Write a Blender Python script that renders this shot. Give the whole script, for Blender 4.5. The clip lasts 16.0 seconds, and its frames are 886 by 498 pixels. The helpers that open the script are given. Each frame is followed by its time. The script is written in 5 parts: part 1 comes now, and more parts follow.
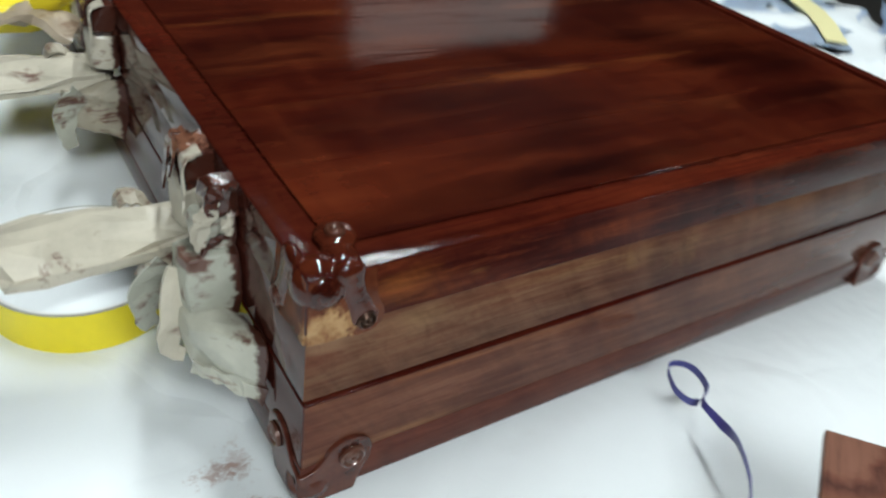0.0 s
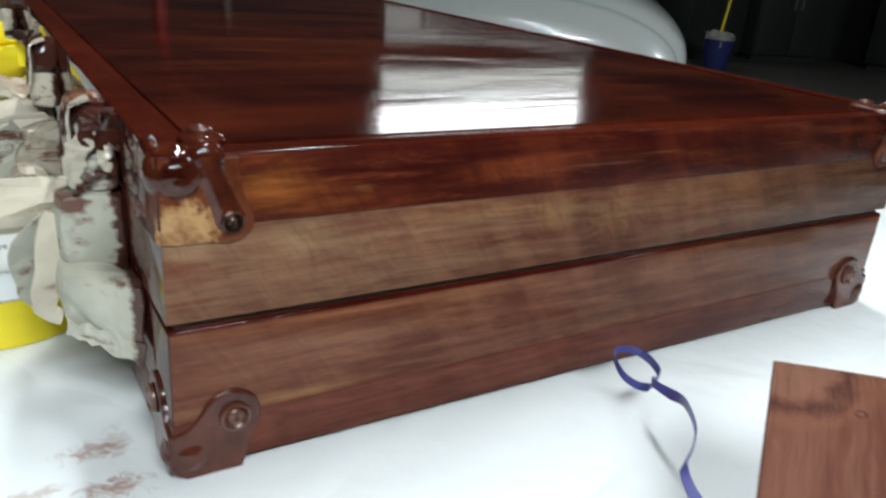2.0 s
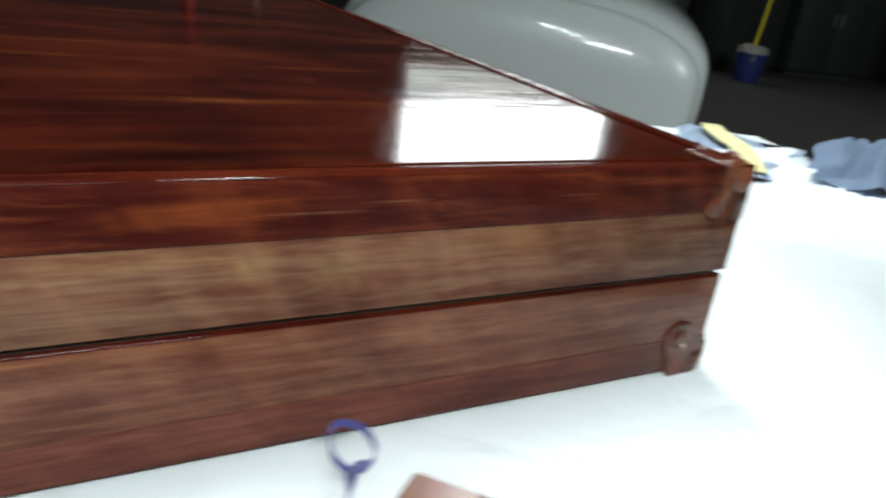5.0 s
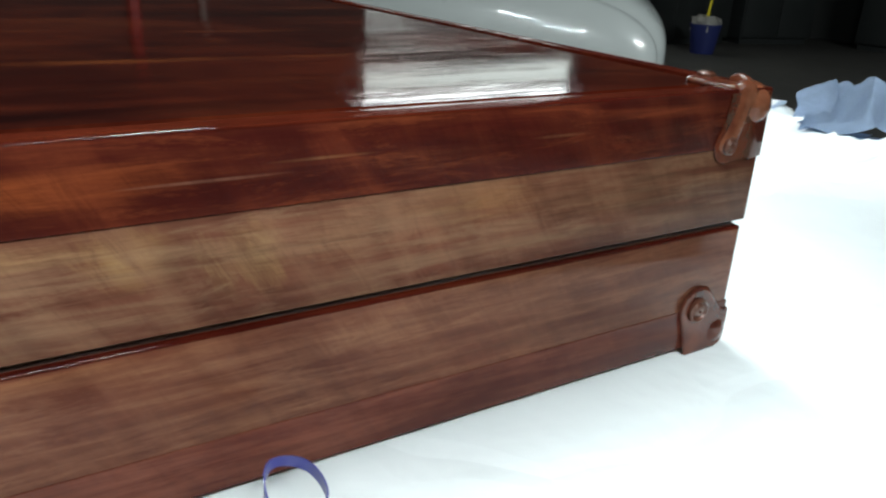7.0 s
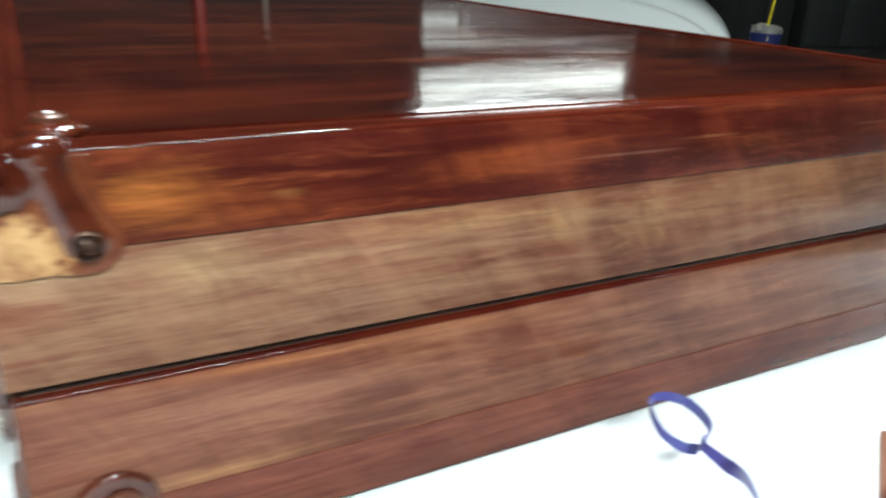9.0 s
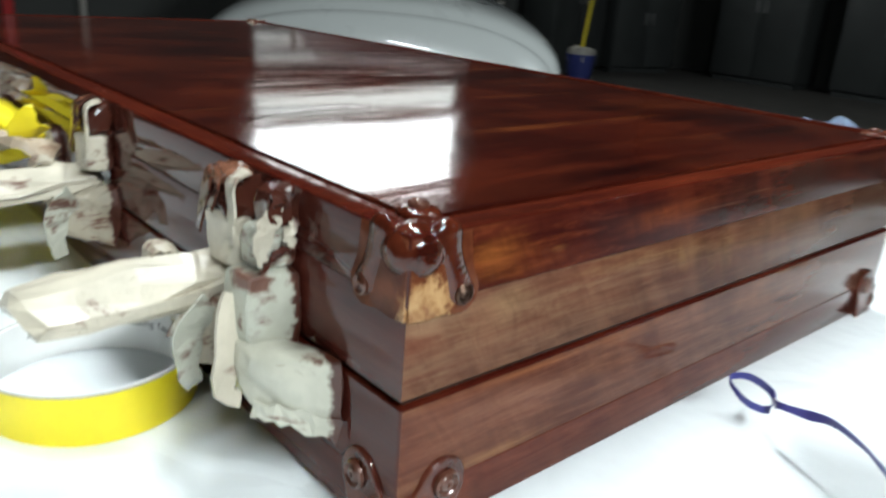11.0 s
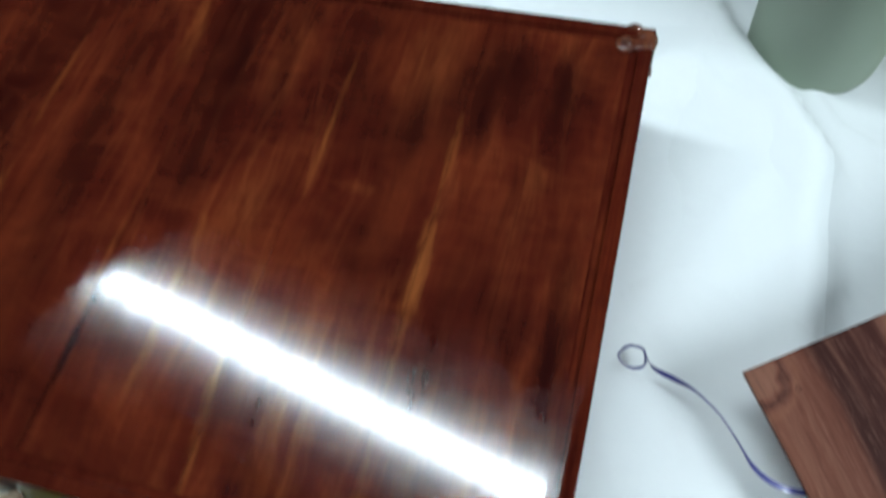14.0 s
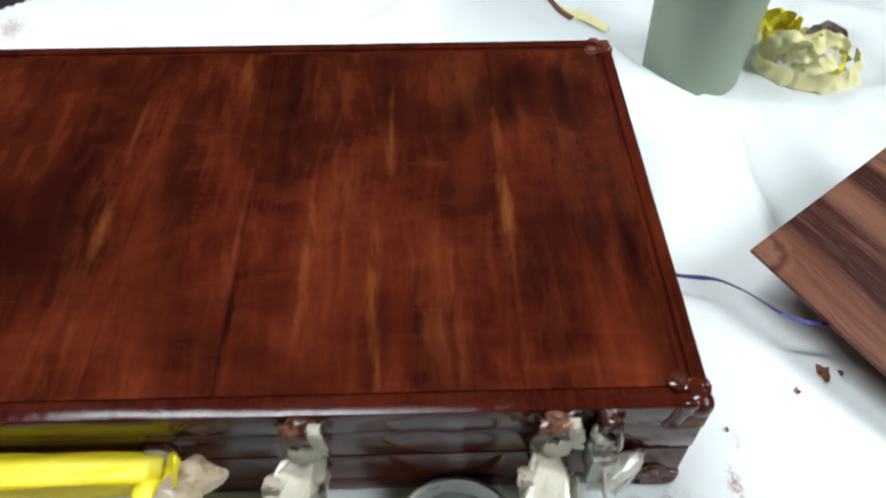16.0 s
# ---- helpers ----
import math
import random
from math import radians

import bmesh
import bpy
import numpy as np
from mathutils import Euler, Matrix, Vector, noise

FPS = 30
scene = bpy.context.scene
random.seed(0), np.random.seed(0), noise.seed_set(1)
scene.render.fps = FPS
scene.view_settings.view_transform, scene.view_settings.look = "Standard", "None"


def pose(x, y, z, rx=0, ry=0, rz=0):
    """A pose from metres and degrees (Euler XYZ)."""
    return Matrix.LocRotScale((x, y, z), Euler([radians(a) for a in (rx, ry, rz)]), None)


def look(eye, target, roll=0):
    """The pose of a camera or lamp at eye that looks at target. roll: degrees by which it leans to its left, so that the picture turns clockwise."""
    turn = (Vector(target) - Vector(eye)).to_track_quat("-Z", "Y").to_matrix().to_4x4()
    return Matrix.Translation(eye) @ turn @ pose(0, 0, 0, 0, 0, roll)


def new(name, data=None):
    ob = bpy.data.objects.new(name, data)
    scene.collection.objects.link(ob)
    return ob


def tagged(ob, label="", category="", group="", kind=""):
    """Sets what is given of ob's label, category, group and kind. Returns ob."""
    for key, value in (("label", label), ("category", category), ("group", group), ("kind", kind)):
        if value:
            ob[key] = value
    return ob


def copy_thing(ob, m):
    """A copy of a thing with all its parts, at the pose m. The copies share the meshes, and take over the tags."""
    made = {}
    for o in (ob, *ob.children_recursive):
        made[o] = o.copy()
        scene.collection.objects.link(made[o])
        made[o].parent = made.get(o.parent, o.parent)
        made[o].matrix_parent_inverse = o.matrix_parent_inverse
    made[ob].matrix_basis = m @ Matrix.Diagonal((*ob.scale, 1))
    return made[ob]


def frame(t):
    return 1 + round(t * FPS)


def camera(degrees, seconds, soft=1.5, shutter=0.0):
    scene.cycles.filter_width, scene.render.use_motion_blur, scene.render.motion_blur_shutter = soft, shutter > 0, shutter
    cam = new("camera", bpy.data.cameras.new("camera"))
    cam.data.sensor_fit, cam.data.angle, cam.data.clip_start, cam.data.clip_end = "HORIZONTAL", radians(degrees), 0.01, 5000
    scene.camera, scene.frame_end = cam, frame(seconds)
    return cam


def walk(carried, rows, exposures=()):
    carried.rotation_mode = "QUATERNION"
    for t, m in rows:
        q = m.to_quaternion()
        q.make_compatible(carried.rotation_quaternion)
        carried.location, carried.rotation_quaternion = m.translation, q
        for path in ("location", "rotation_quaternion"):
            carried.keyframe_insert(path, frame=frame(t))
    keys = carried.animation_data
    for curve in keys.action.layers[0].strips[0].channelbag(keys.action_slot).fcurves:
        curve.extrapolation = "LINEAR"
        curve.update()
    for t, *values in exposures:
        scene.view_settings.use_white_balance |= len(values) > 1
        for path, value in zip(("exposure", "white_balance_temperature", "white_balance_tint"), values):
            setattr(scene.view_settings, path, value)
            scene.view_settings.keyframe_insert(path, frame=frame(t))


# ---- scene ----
cam = camera(59.8, 16.0, soft=2.3, shutter=0.8)
PATH = [
    (0, (-0.069, -0.148, 0.228), (0.913, 1.157, -0.926), 9.5),
    (0.5, (-0.06, -0.162, 0.183), (0.903, 1.321, -0.751), 9.4),
    (1, (-0.043, -0.169, 0.164), (0.947, 1.345, -0.691), 8.0),
    (1.5, (-0.04, -0.182, 0.158), (0.94, 1.36, -0.654), 7.0),
    (2, (-0.038, -0.195, 0.152), (0.964, 1.378, -0.571), 5.0),
    (2.5, (-0.026, -0.204, 0.145), (0.982, 1.357, -0.595), 5.2),
    (3, (-0.011, -0.206, 0.156), (0.975, 1.379, -0.561), 6.2),
    (3.5, (0.004, -0.206, 0.162), (0.914, 1.418, -0.57), 6.4),
    (4, (0.023, -0.21, 0.166), (0.863, 1.431, -0.609), 6.2),
    (4.5, (0.049, -0.212, 0.169), (0.878, 1.412, -0.652), 6.1),
    (5, (0.073, -0.211, 0.168), (1.016, 1.391, -0.568), 7.8),
    (5.2, (0.089, -0.205, 0.158), (1.1, 1.341, -0.606), 7.8),
    (7.5, (0.107, -0.163, 0.136), (1.087, 1.419, -0.596), 2.3),
    (8, (0.077, -0.16, 0.133), (1.031, 1.431, -0.615), 2.5),
    (8.5, (0.046, -0.156, 0.132), (0.971, 1.455, -0.609), 2.8),
    (9, (0.011, -0.152, 0.134), (0.914, 1.482, -0.583), 2.5),
    (9.5, (-0.025, -0.152, 0.136), (0.87, 1.492, -0.569), 3.0),
    (11.8, (-0.134, -0.115, 0.217), (1.322, 1.01, -0.566), 2.7),
    (12, (-0.119, -0.106, 0.258), (1.18, 0.904, -0.878), 2.2),
    (12.5, (-0.101, -0.086, 0.311), (1.091, 0.652, -1.116), 2.1),
    (13, (-0.086, -0.038, 0.359), (0.999, 0.502, -1.232), -2.5),
    (13.5, (-0.042, -0.002, 0.41), (0.834, 0.365, -1.35), -7.2),
    (14, (-0.01, 0.013, 0.468), (0.838, 0.383, -1.305), -10.3),
    (14.5, (0.023, 0.038, 0.484), (0.943, 0.377, -1.26), -8.4),
    (15, (-0.039, 0.076, 0.476), (1.014, 0.354, -1.202), -4.3),
    (15.5, (-0.146, 0.122, 0.471), (1.064, 0.16, -1.122), -1.5),
    (16, (-0.205, 0.152, 0.468), (1.104, 0.113, -1.043), 0.1),
]
walk(cam, [(t, look(eye, target, roll)) for t, eye, target, roll in PATH],
     exposures=((0, -0.25, 6500, 8), (1, -0.05, 6500, 9), (2.5, 0.12, 6500, 9), (3.5, 0.35, 6500, 9), (4.5, 0.3, 6500, 8), (5.2, 0.2, 6450, 6), (7.5, 0.25, 6450, 5), (8, 0.42, 6450, 4), (8.5, 0.5, 6450, 3), (9, 1.02, 6450, 4), (9.6, 1.08, 6450, 6), (11.8, 0.06, 6450, 8), (13, -0.05, 6000, 3), (14.2, -0.45, 6050, 5), (15, -0.4, 6200, 6), (16, -0.04, 6500, 10)))

# ---------------------------------------------------------------- light and world
world = bpy.data.worlds.new("world")
scene.world = world
world.use_nodes = True
sky = world.node_tree.nodes.new("ShaderNodeTexSky")
sky.sky_type, sky.sun_disc = "NISHITA", False
sky.sun_elevation, sky.sun_rotation = radians(25), radians(20)
world.node_tree.links.new(sky.outputs[0], world.node_tree.nodes["Background"].inputs[0])
world.node_tree.nodes["Background"].inputs[1].default_value = 0.05
TUBE, TUBE_BACK, TUBE_FILL, WINDOW = 70.0, 140.0, 260.0, 5.4


# ---------------------------------------------------------------- helpers of this scene
def part(name, bm, material, parent=None, label="", smooth=True, sharp=38):
    mesh = bpy.data.meshes.new(name)
    bmesh.ops.recalc_face_normals(bm, faces=bm.faces)
    bm.to_mesh(mesh)
    bm.free()
    mesh.materials.append(material)
    if smooth:
        mesh.polygons.foreach_set("use_smooth", [True] * len(mesh.polygons))
        mesh.set_sharp_from_angle(angle=radians(sharp))
    ob = new(name, mesh)
    ob.parent = parent
    if label:
        ob["label"] = label
    return ob


def empty(name, at=(0, 0, 0)):
    ob = new(name)
    ob.location = at
    ob.empty_display_size = 0.02
    return ob


def fused(ob, voxel, rounds=4):
    """Melts the pieces of a part into one skin."""
    re = ob.modifiers.new("fuse", "REMESH")
    re.mode, re.voxel_size, re.use_smooth_shade = "VOXEL", voxel, True
    sm = ob.modifiers.new("soften", "SMOOTH")
    sm.iterations, sm.factor = rounds, 0.5
    deps = bpy.context.evaluated_depsgraph_get()
    mesh = bpy.data.meshes.new_from_object(ob.evaluated_get(deps))
    ob.modifiers.clear()
    mesh.polygons.foreach_set("use_smooth", [True] * len(mesh.polygons))
    ob.data = mesh
    return ob


def add_box(bm, lo, hi, bevel=0.0, segments=2, m=None):
    """A box between two corners, its edges rounded."""
    made = bmesh.ops.create_cube(bm, size=1.0)["verts"]
    size, mid = [b - a for a, b in zip(lo, hi)], [(a + b) / 2 for a, b in zip(lo, hi)]
    for v in made:
        v.co = Vector([mid[i] + v.co[i] * size[i] for i in range(3)])
    if bevel:
        edges = list({e for v in made for e in v.link_edges})
        out = bmesh.ops.bevel(bm, geom=edges, offset=bevel, segments=segments, profile=0.5, affect="EDGES")
        made = list({v for f in out["faces"] for v in f.verts} | {v for v in made if v.is_valid})
    if m is not None:
        bmesh.ops.transform(bm, matrix=m, verts=made)
    return made


def box(lo, hi, bevel=0.0, segments=2, m=None):
    bm = bmesh.new()
    add_box(bm, lo, hi, bevel, segments, m)
    return bm


def lathe(bm, profile, steps=32, m=None, closed=False):
    """A surface turned round z from (radius, height) pairs."""
    rings = []
    for r, z in profile:
        rings.append([bm.verts.new((r * math.cos(2 * math.pi * i / steps), r * math.sin(2 * math.pi * i / steps), z)) for i in range(steps)])
    pairs = list(zip(rings, rings[1:])) + ([(rings[-1], rings[0])] if closed else [])
    for a, b in pairs:
        for i in range(steps):
            bm.faces.new((a[i], a[(i + 1) % steps], b[(i + 1) % steps], b[i]))
    if not closed:
        for ring in (rings[0], rings[-1]):
            if sum((v.co.xy.length for v in ring)) > 1e-6:
                bm.faces.new(ring)
    if m is not None:
        bmesh.ops.transform(bm, matrix=m, verts=[v for r in rings for v in r])
    return bm


def spline(points, n):
    """Points along a smooth curve through the given ones."""
    pts = [Vector(p) for p in points]
    pts = [2 * pts[0] - pts[1]] + pts + [2 * pts[-1] - pts[-2]]
    out = []
    for i in range(n):
        u = i / (n - 1) * (len(pts) - 3)
        k = min(int(u), len(pts) - 4)
        f = u - k
        a, b, c, d = pts[k:k + 4]
        out.append(0.5 * ((2 * b) + (c - a) * f + (2 * a - 5 * b + 4 * c - d) * f * f + (3 * b - a - 3 * c + d) * f ** 3))
    return out


def crumple(bm, verts, size, amount, seed=0.0):
    """Pushes points about by folded noise, as pressed paper has."""
    for v in verts:
        p = v.co / size + Vector((seed, seed * 1.7, -seed))
        ridge = Vector([1 - 2 * abs(noise.noise(p + Vector((9.1 * i, 3.3, 0)))) for i in range(3)])
        v.co += amount * (0.6 * ridge + 0.7 * noise.noise_vector(2.3 * p))


def packet(lo, hi, cuts=3, amount=0.0014, seed=1, warp=None, crease=0.0005):
    """A thing wrapped in tape: flat facets with pressed creases between them; warp: where each point of the plain block goes."""
    rnd = random.Random(seed)
    bm = bmesh.new()
    add_box(bm, lo, hi)
    bmesh.ops.subdivide_edges(bm, edges=bm.edges[:], cuts=cuts, use_grid_fill=True)
    bmesh.ops.triangulate(bm, faces=bm.faces[:], quad_method=rnd.choice(("FIXED", "ALTERNATE")))
    mid = (Vector(lo) + Vector(hi)) / 2
    half = (Vector(hi) - Vector(lo)) / 2
    for v in bm.verts:
        q = [(v.co[i] - mid[i]) / half[i] for i in range(3)]
        worn = 0.05 * sum(c * c > 0.98 for c in q)
        v.co = Vector([mid[i] + half[i] * q[i] * (1 - (worn if worn > 0.06 else 0.0)) for i in range(3)])
    if warp is not None:
        for v in bm.verts:
            v.co = Vector(warp(*v.co))
    for v in sorted(bm.verts, key=lambda v: v.index):
        v.co += Vector([rnd.uniform(-1, 1) for _ in range(3)]) * amount
    bmesh.ops.bevel(bm, geom=bm.edges[:], offset=crease, segments=1, affect="EDGES", profile=0.5, clamp_overlap=True)
    return bm


def torn(points, widths, side, thick=0.0008, seed=1, n=12, jag=0.0009):
    """A strip of torn tape along points, its two edges ragged."""
    rnd = random.Random(seed)
    bm = bmesh.new()
    line = spline(points, n)
    rings = []
    for i, p in enumerate(line):
        f = i / (n - 1)
        ahead = (line[min(i + 1, n - 1)] - line[max(i - 1, 0)]).normalized()
        across = Vector(side)
        across = (across - across.dot(ahead) * ahead).normalized()
        up = across.cross(ahead)
        k = min(int(f * (len(widths) - 1)), len(widths) - 2)
        g = f * (len(widths) - 1) - k
        w = (widths[k] * (1 - g) + widths[k + 1] * g) / 2
        a, b = w + rnd.uniform(-jag, jag), w + rnd.uniform(-jag, jag)
        mid = p + up * rnd.uniform(-0.6, 0.6) * jag
        rings.append([bm.verts.new(q) for q in (p - across * a + up * thick / 2, mid + up * thick / 2, p + across * b + up * thick / 2, p + across * b - up * thick / 2, mid - up * thick / 2, p - across * a - up * thick / 2)])
    for a, b in zip(rings, rings[1:]):
        for i in range(6):
            bm.faces.new((a[i], a[(i + 1) % 6], b[(i + 1) % 6], b[i]))
    bm.faces.new(rings[0])
    bm.faces.new(rings[-1])
    return bm


def ribbon(points, widths, thick, sides, n=24, amount=0.0, size=0.02, seed=0.0):
    """A band swept along points; sides: the way in which its width lies at each end."""
    bm = bmesh.new()
    line = spline(points, n)
    rings = []
    for i, p in enumerate(line):
        f = i / (n - 1)
        ahead = (line[min(i + 1, n - 1)] - line[max(i - 1, 0)]).normalized()
        k = min(int(f * (len(sides) - 1)), len(sides) - 2)
        g = f * (len(sides) - 1) - k
        side = Vector(sides[k]).lerp(Vector(sides[k + 1]), g)
        side = (side - side.dot(ahead) * ahead).normalized()
        up = side.cross(ahead)
        k = min(int(f * (len(widths) - 1)), len(widths) - 2)
        g = f * (len(widths) - 1) - k
        w = widths[k] * (1 - g) + widths[k + 1] * g
        ring = []
        cols = 7
        for s in [2 * c / (cols - 1) - 1 for c in range(cols)]:
            ring.append(bm.verts.new(p + side * (s * w / 2) + up * (thick / 2)))
        for s in [1 - 2 * c / (cols - 1) for c in range(cols)]:
            ring.append(bm.verts.new(p + side * (s * w / 2) - up * (thick / 2)))
        rings.append(ring)
    for a, b in zip(rings, rings[1:]):
        for i in range(len(a)):
            bm.faces.new((a[i], a[(i + 1) % len(a)], b[(i + 1) % len(a)], b[i]))
    bm.faces.new(rings[0])
    bm.faces.new(rings[-1])
    if amount:
        crumple(bm, bm.verts, size, amount, seed)
    return bm


# ---------------------------------------------------------------- materials
class Nodes:
    """Short calls for building a node material."""

    def __init__(self, name):
        self.mat = bpy.data.materials.new(name)
        self.mat.use_nodes = True
        self.tree = self.mat.node_tree
        self.bsdf = self.tree.nodes["Principled BSDF"]

    def add(self, kind, **inputs):
        n = self.tree.nodes.new(kind)
        for k, v in inputs.items():
            self.put(n.inputs[k.replace("_", " ")], v)
        return n

    def put(self, socket, v):
        if isinstance(v, bpy.types.NodeSocket):
            self.tree.links.new(v, socket)
        else:
            socket.default_value = v

    def coords(self, scale=(1, 1, 1), shift=None, kind="Object"):
        c = self.tree.nodes.new("ShaderNodeTexCoord")
        m = self.add("ShaderNodeMapping", Vector=c.outputs[kind], Scale=scale)
        if shift is not None:
            self.put(m.inputs["Location"], shift)
        return m.outputs[0]

    def slanted(self):
        """Coordinates for figure that leans across an end face."""
        c = self.tree.nodes.new("ShaderNodeTexCoord")
        m = self.add("ShaderNodeMapping", Vector=c.outputs["Object"], Rotation=(0, radians(32), 0))
        return self.add("ShaderNodeMapping", Vector=m.outputs[0], Scale=(1.3, 0.4, 0.3)).outputs[0]

    def noise(self, vec, scale, detail=4.0, rough=0.55, bend=0.0):
        return self.add("ShaderNodeTexNoise", Vector=vec, Scale=scale, Detail=detail, Roughness=rough, Distortion=bend).outputs[0]

    def ramp(self, fac, *stops):
        r = self.add("ShaderNodeValToRGB", Fac=fac)
        e = r.color_ramp.elements
        e[1].position = stops[-1][0]
        for i, (at, col) in enumerate(stops):
            s = e[0] if i == 0 else e[len(e) - 1] if i == len(stops) - 1 else e.new(at)
            s.position = at
            s.color = (*col, 1) if len(col) == 3 else col
        return r.outputs[0]

    def mix(self, fac, a, b, how="MIX"):
        m = self.tree.nodes.new("ShaderNodeMix")
        m.data_type, m.blend_type = "RGBA", how
        for key, v in ((0, fac), (6, a), (7, b)):
            self.put(m.inputs[key], (*v, 1) if isinstance(v, tuple) and len(v) == 3 else v)
        return m.outputs[2]

    def maths(self, how, a, b=0.5):
        m = self.tree.nodes.new("ShaderNodeMath")
        m.operation = how
        self.put(m.inputs[0], a)
        self.put(m.inputs[1], b)
        return m.outputs[0]

    def spot(self, at, radii, ragged, amount):
        """How far a place lies from a spot, in its radii, with a ragged edge."""
        where = self.tree.nodes.new("ShaderNodeVectorMath")
        where.operation = "MULTIPLY_ADD"
        self.put(where.inputs[0], self.coords())
        self.put(where.inputs[1], tuple(1 / r for r in radii))
        self.put(where.inputs[2], tuple(-a / r for a, r in zip(at, radii)))
        length = self.tree.nodes.new("ShaderNodeVectorMath")
        length.operation = "LENGTH"
        self.put(length.inputs[0], where.outputs[0])
        return self.maths("ADD", length.outputs["Value"], self.maths("MULTIPLY", self.maths("SUBTRACT", ragged, 0.5), amount))

    def brushed(self, across, along, under):
        """A normal roughened by fine brush marks that run aslant over a level face; under: the normal below."""
        v = self.coords()
        marks = self.maths("ADD", self.maths("SUBTRACT", self.noise(v, 9000, 0.0), 0.5), self.maths("SUBTRACT", self.noise(self.coords(shift=(1.3, 5.9, 0.0)), 9700, 0.0), 0.5))
        marks = self.maths("MULTIPLY", marks, self.maths("ADD", 0.55, self.maths("MULTIPLY", 3.5, self.maths("MULTIPLY", marks, marks))))
        length = self.maths("SUBTRACT", self.noise(self.coords(shift=(3.1, 1.7, 0.0)), 9000, 0.0), 0.5)
        x = self.maths("ADD", self.maths("MULTIPLY", marks, 0.82 * across), self.maths("MULTIPLY", length, 0.57 * along))
        y = self.maths("ADD", self.maths("MULTIPLY", marks, -0.57 * across), self.maths("MULTIPLY", length, 0.82 * along))
        lean = self.tree.nodes.new("ShaderNodeVectorMath")
        self.put(lean.inputs[0], under)
        self.put(lean.inputs[1], self.add("ShaderNodeCombineXYZ", X=x, Y=y, Z=0.0).outputs[0])
        unit = self.tree.nodes.new("ShaderNodeVectorMath")
        unit.operation = "NORMALIZE"
        self.put(unit.inputs[0], lean.outputs[0])
        return unit.outputs[0]

    def random(self):
        return self.tree.nodes.new("ShaderNodeObjectInfo").outputs["Random"]

    def bump(self, height, strength, distance=0.001, under=None):
        b = self.add("ShaderNodeBump", Height=height, Strength=strength, Distance=distance)
        if under is not None:
            self.put(b.inputs["Normal"], under)
        return b.outputs[0]

    def done(self, **inputs):
        for k, v in inputs.items():
            s = self.bsdf.inputs[k.replace("_", " ")]
            self.put(s, (*v, 1) if isinstance(v, tuple) and len(v) == 3 and s.type == "RGBA" else v)
        return self.mat


def grey(v):
    return (v, v, v)


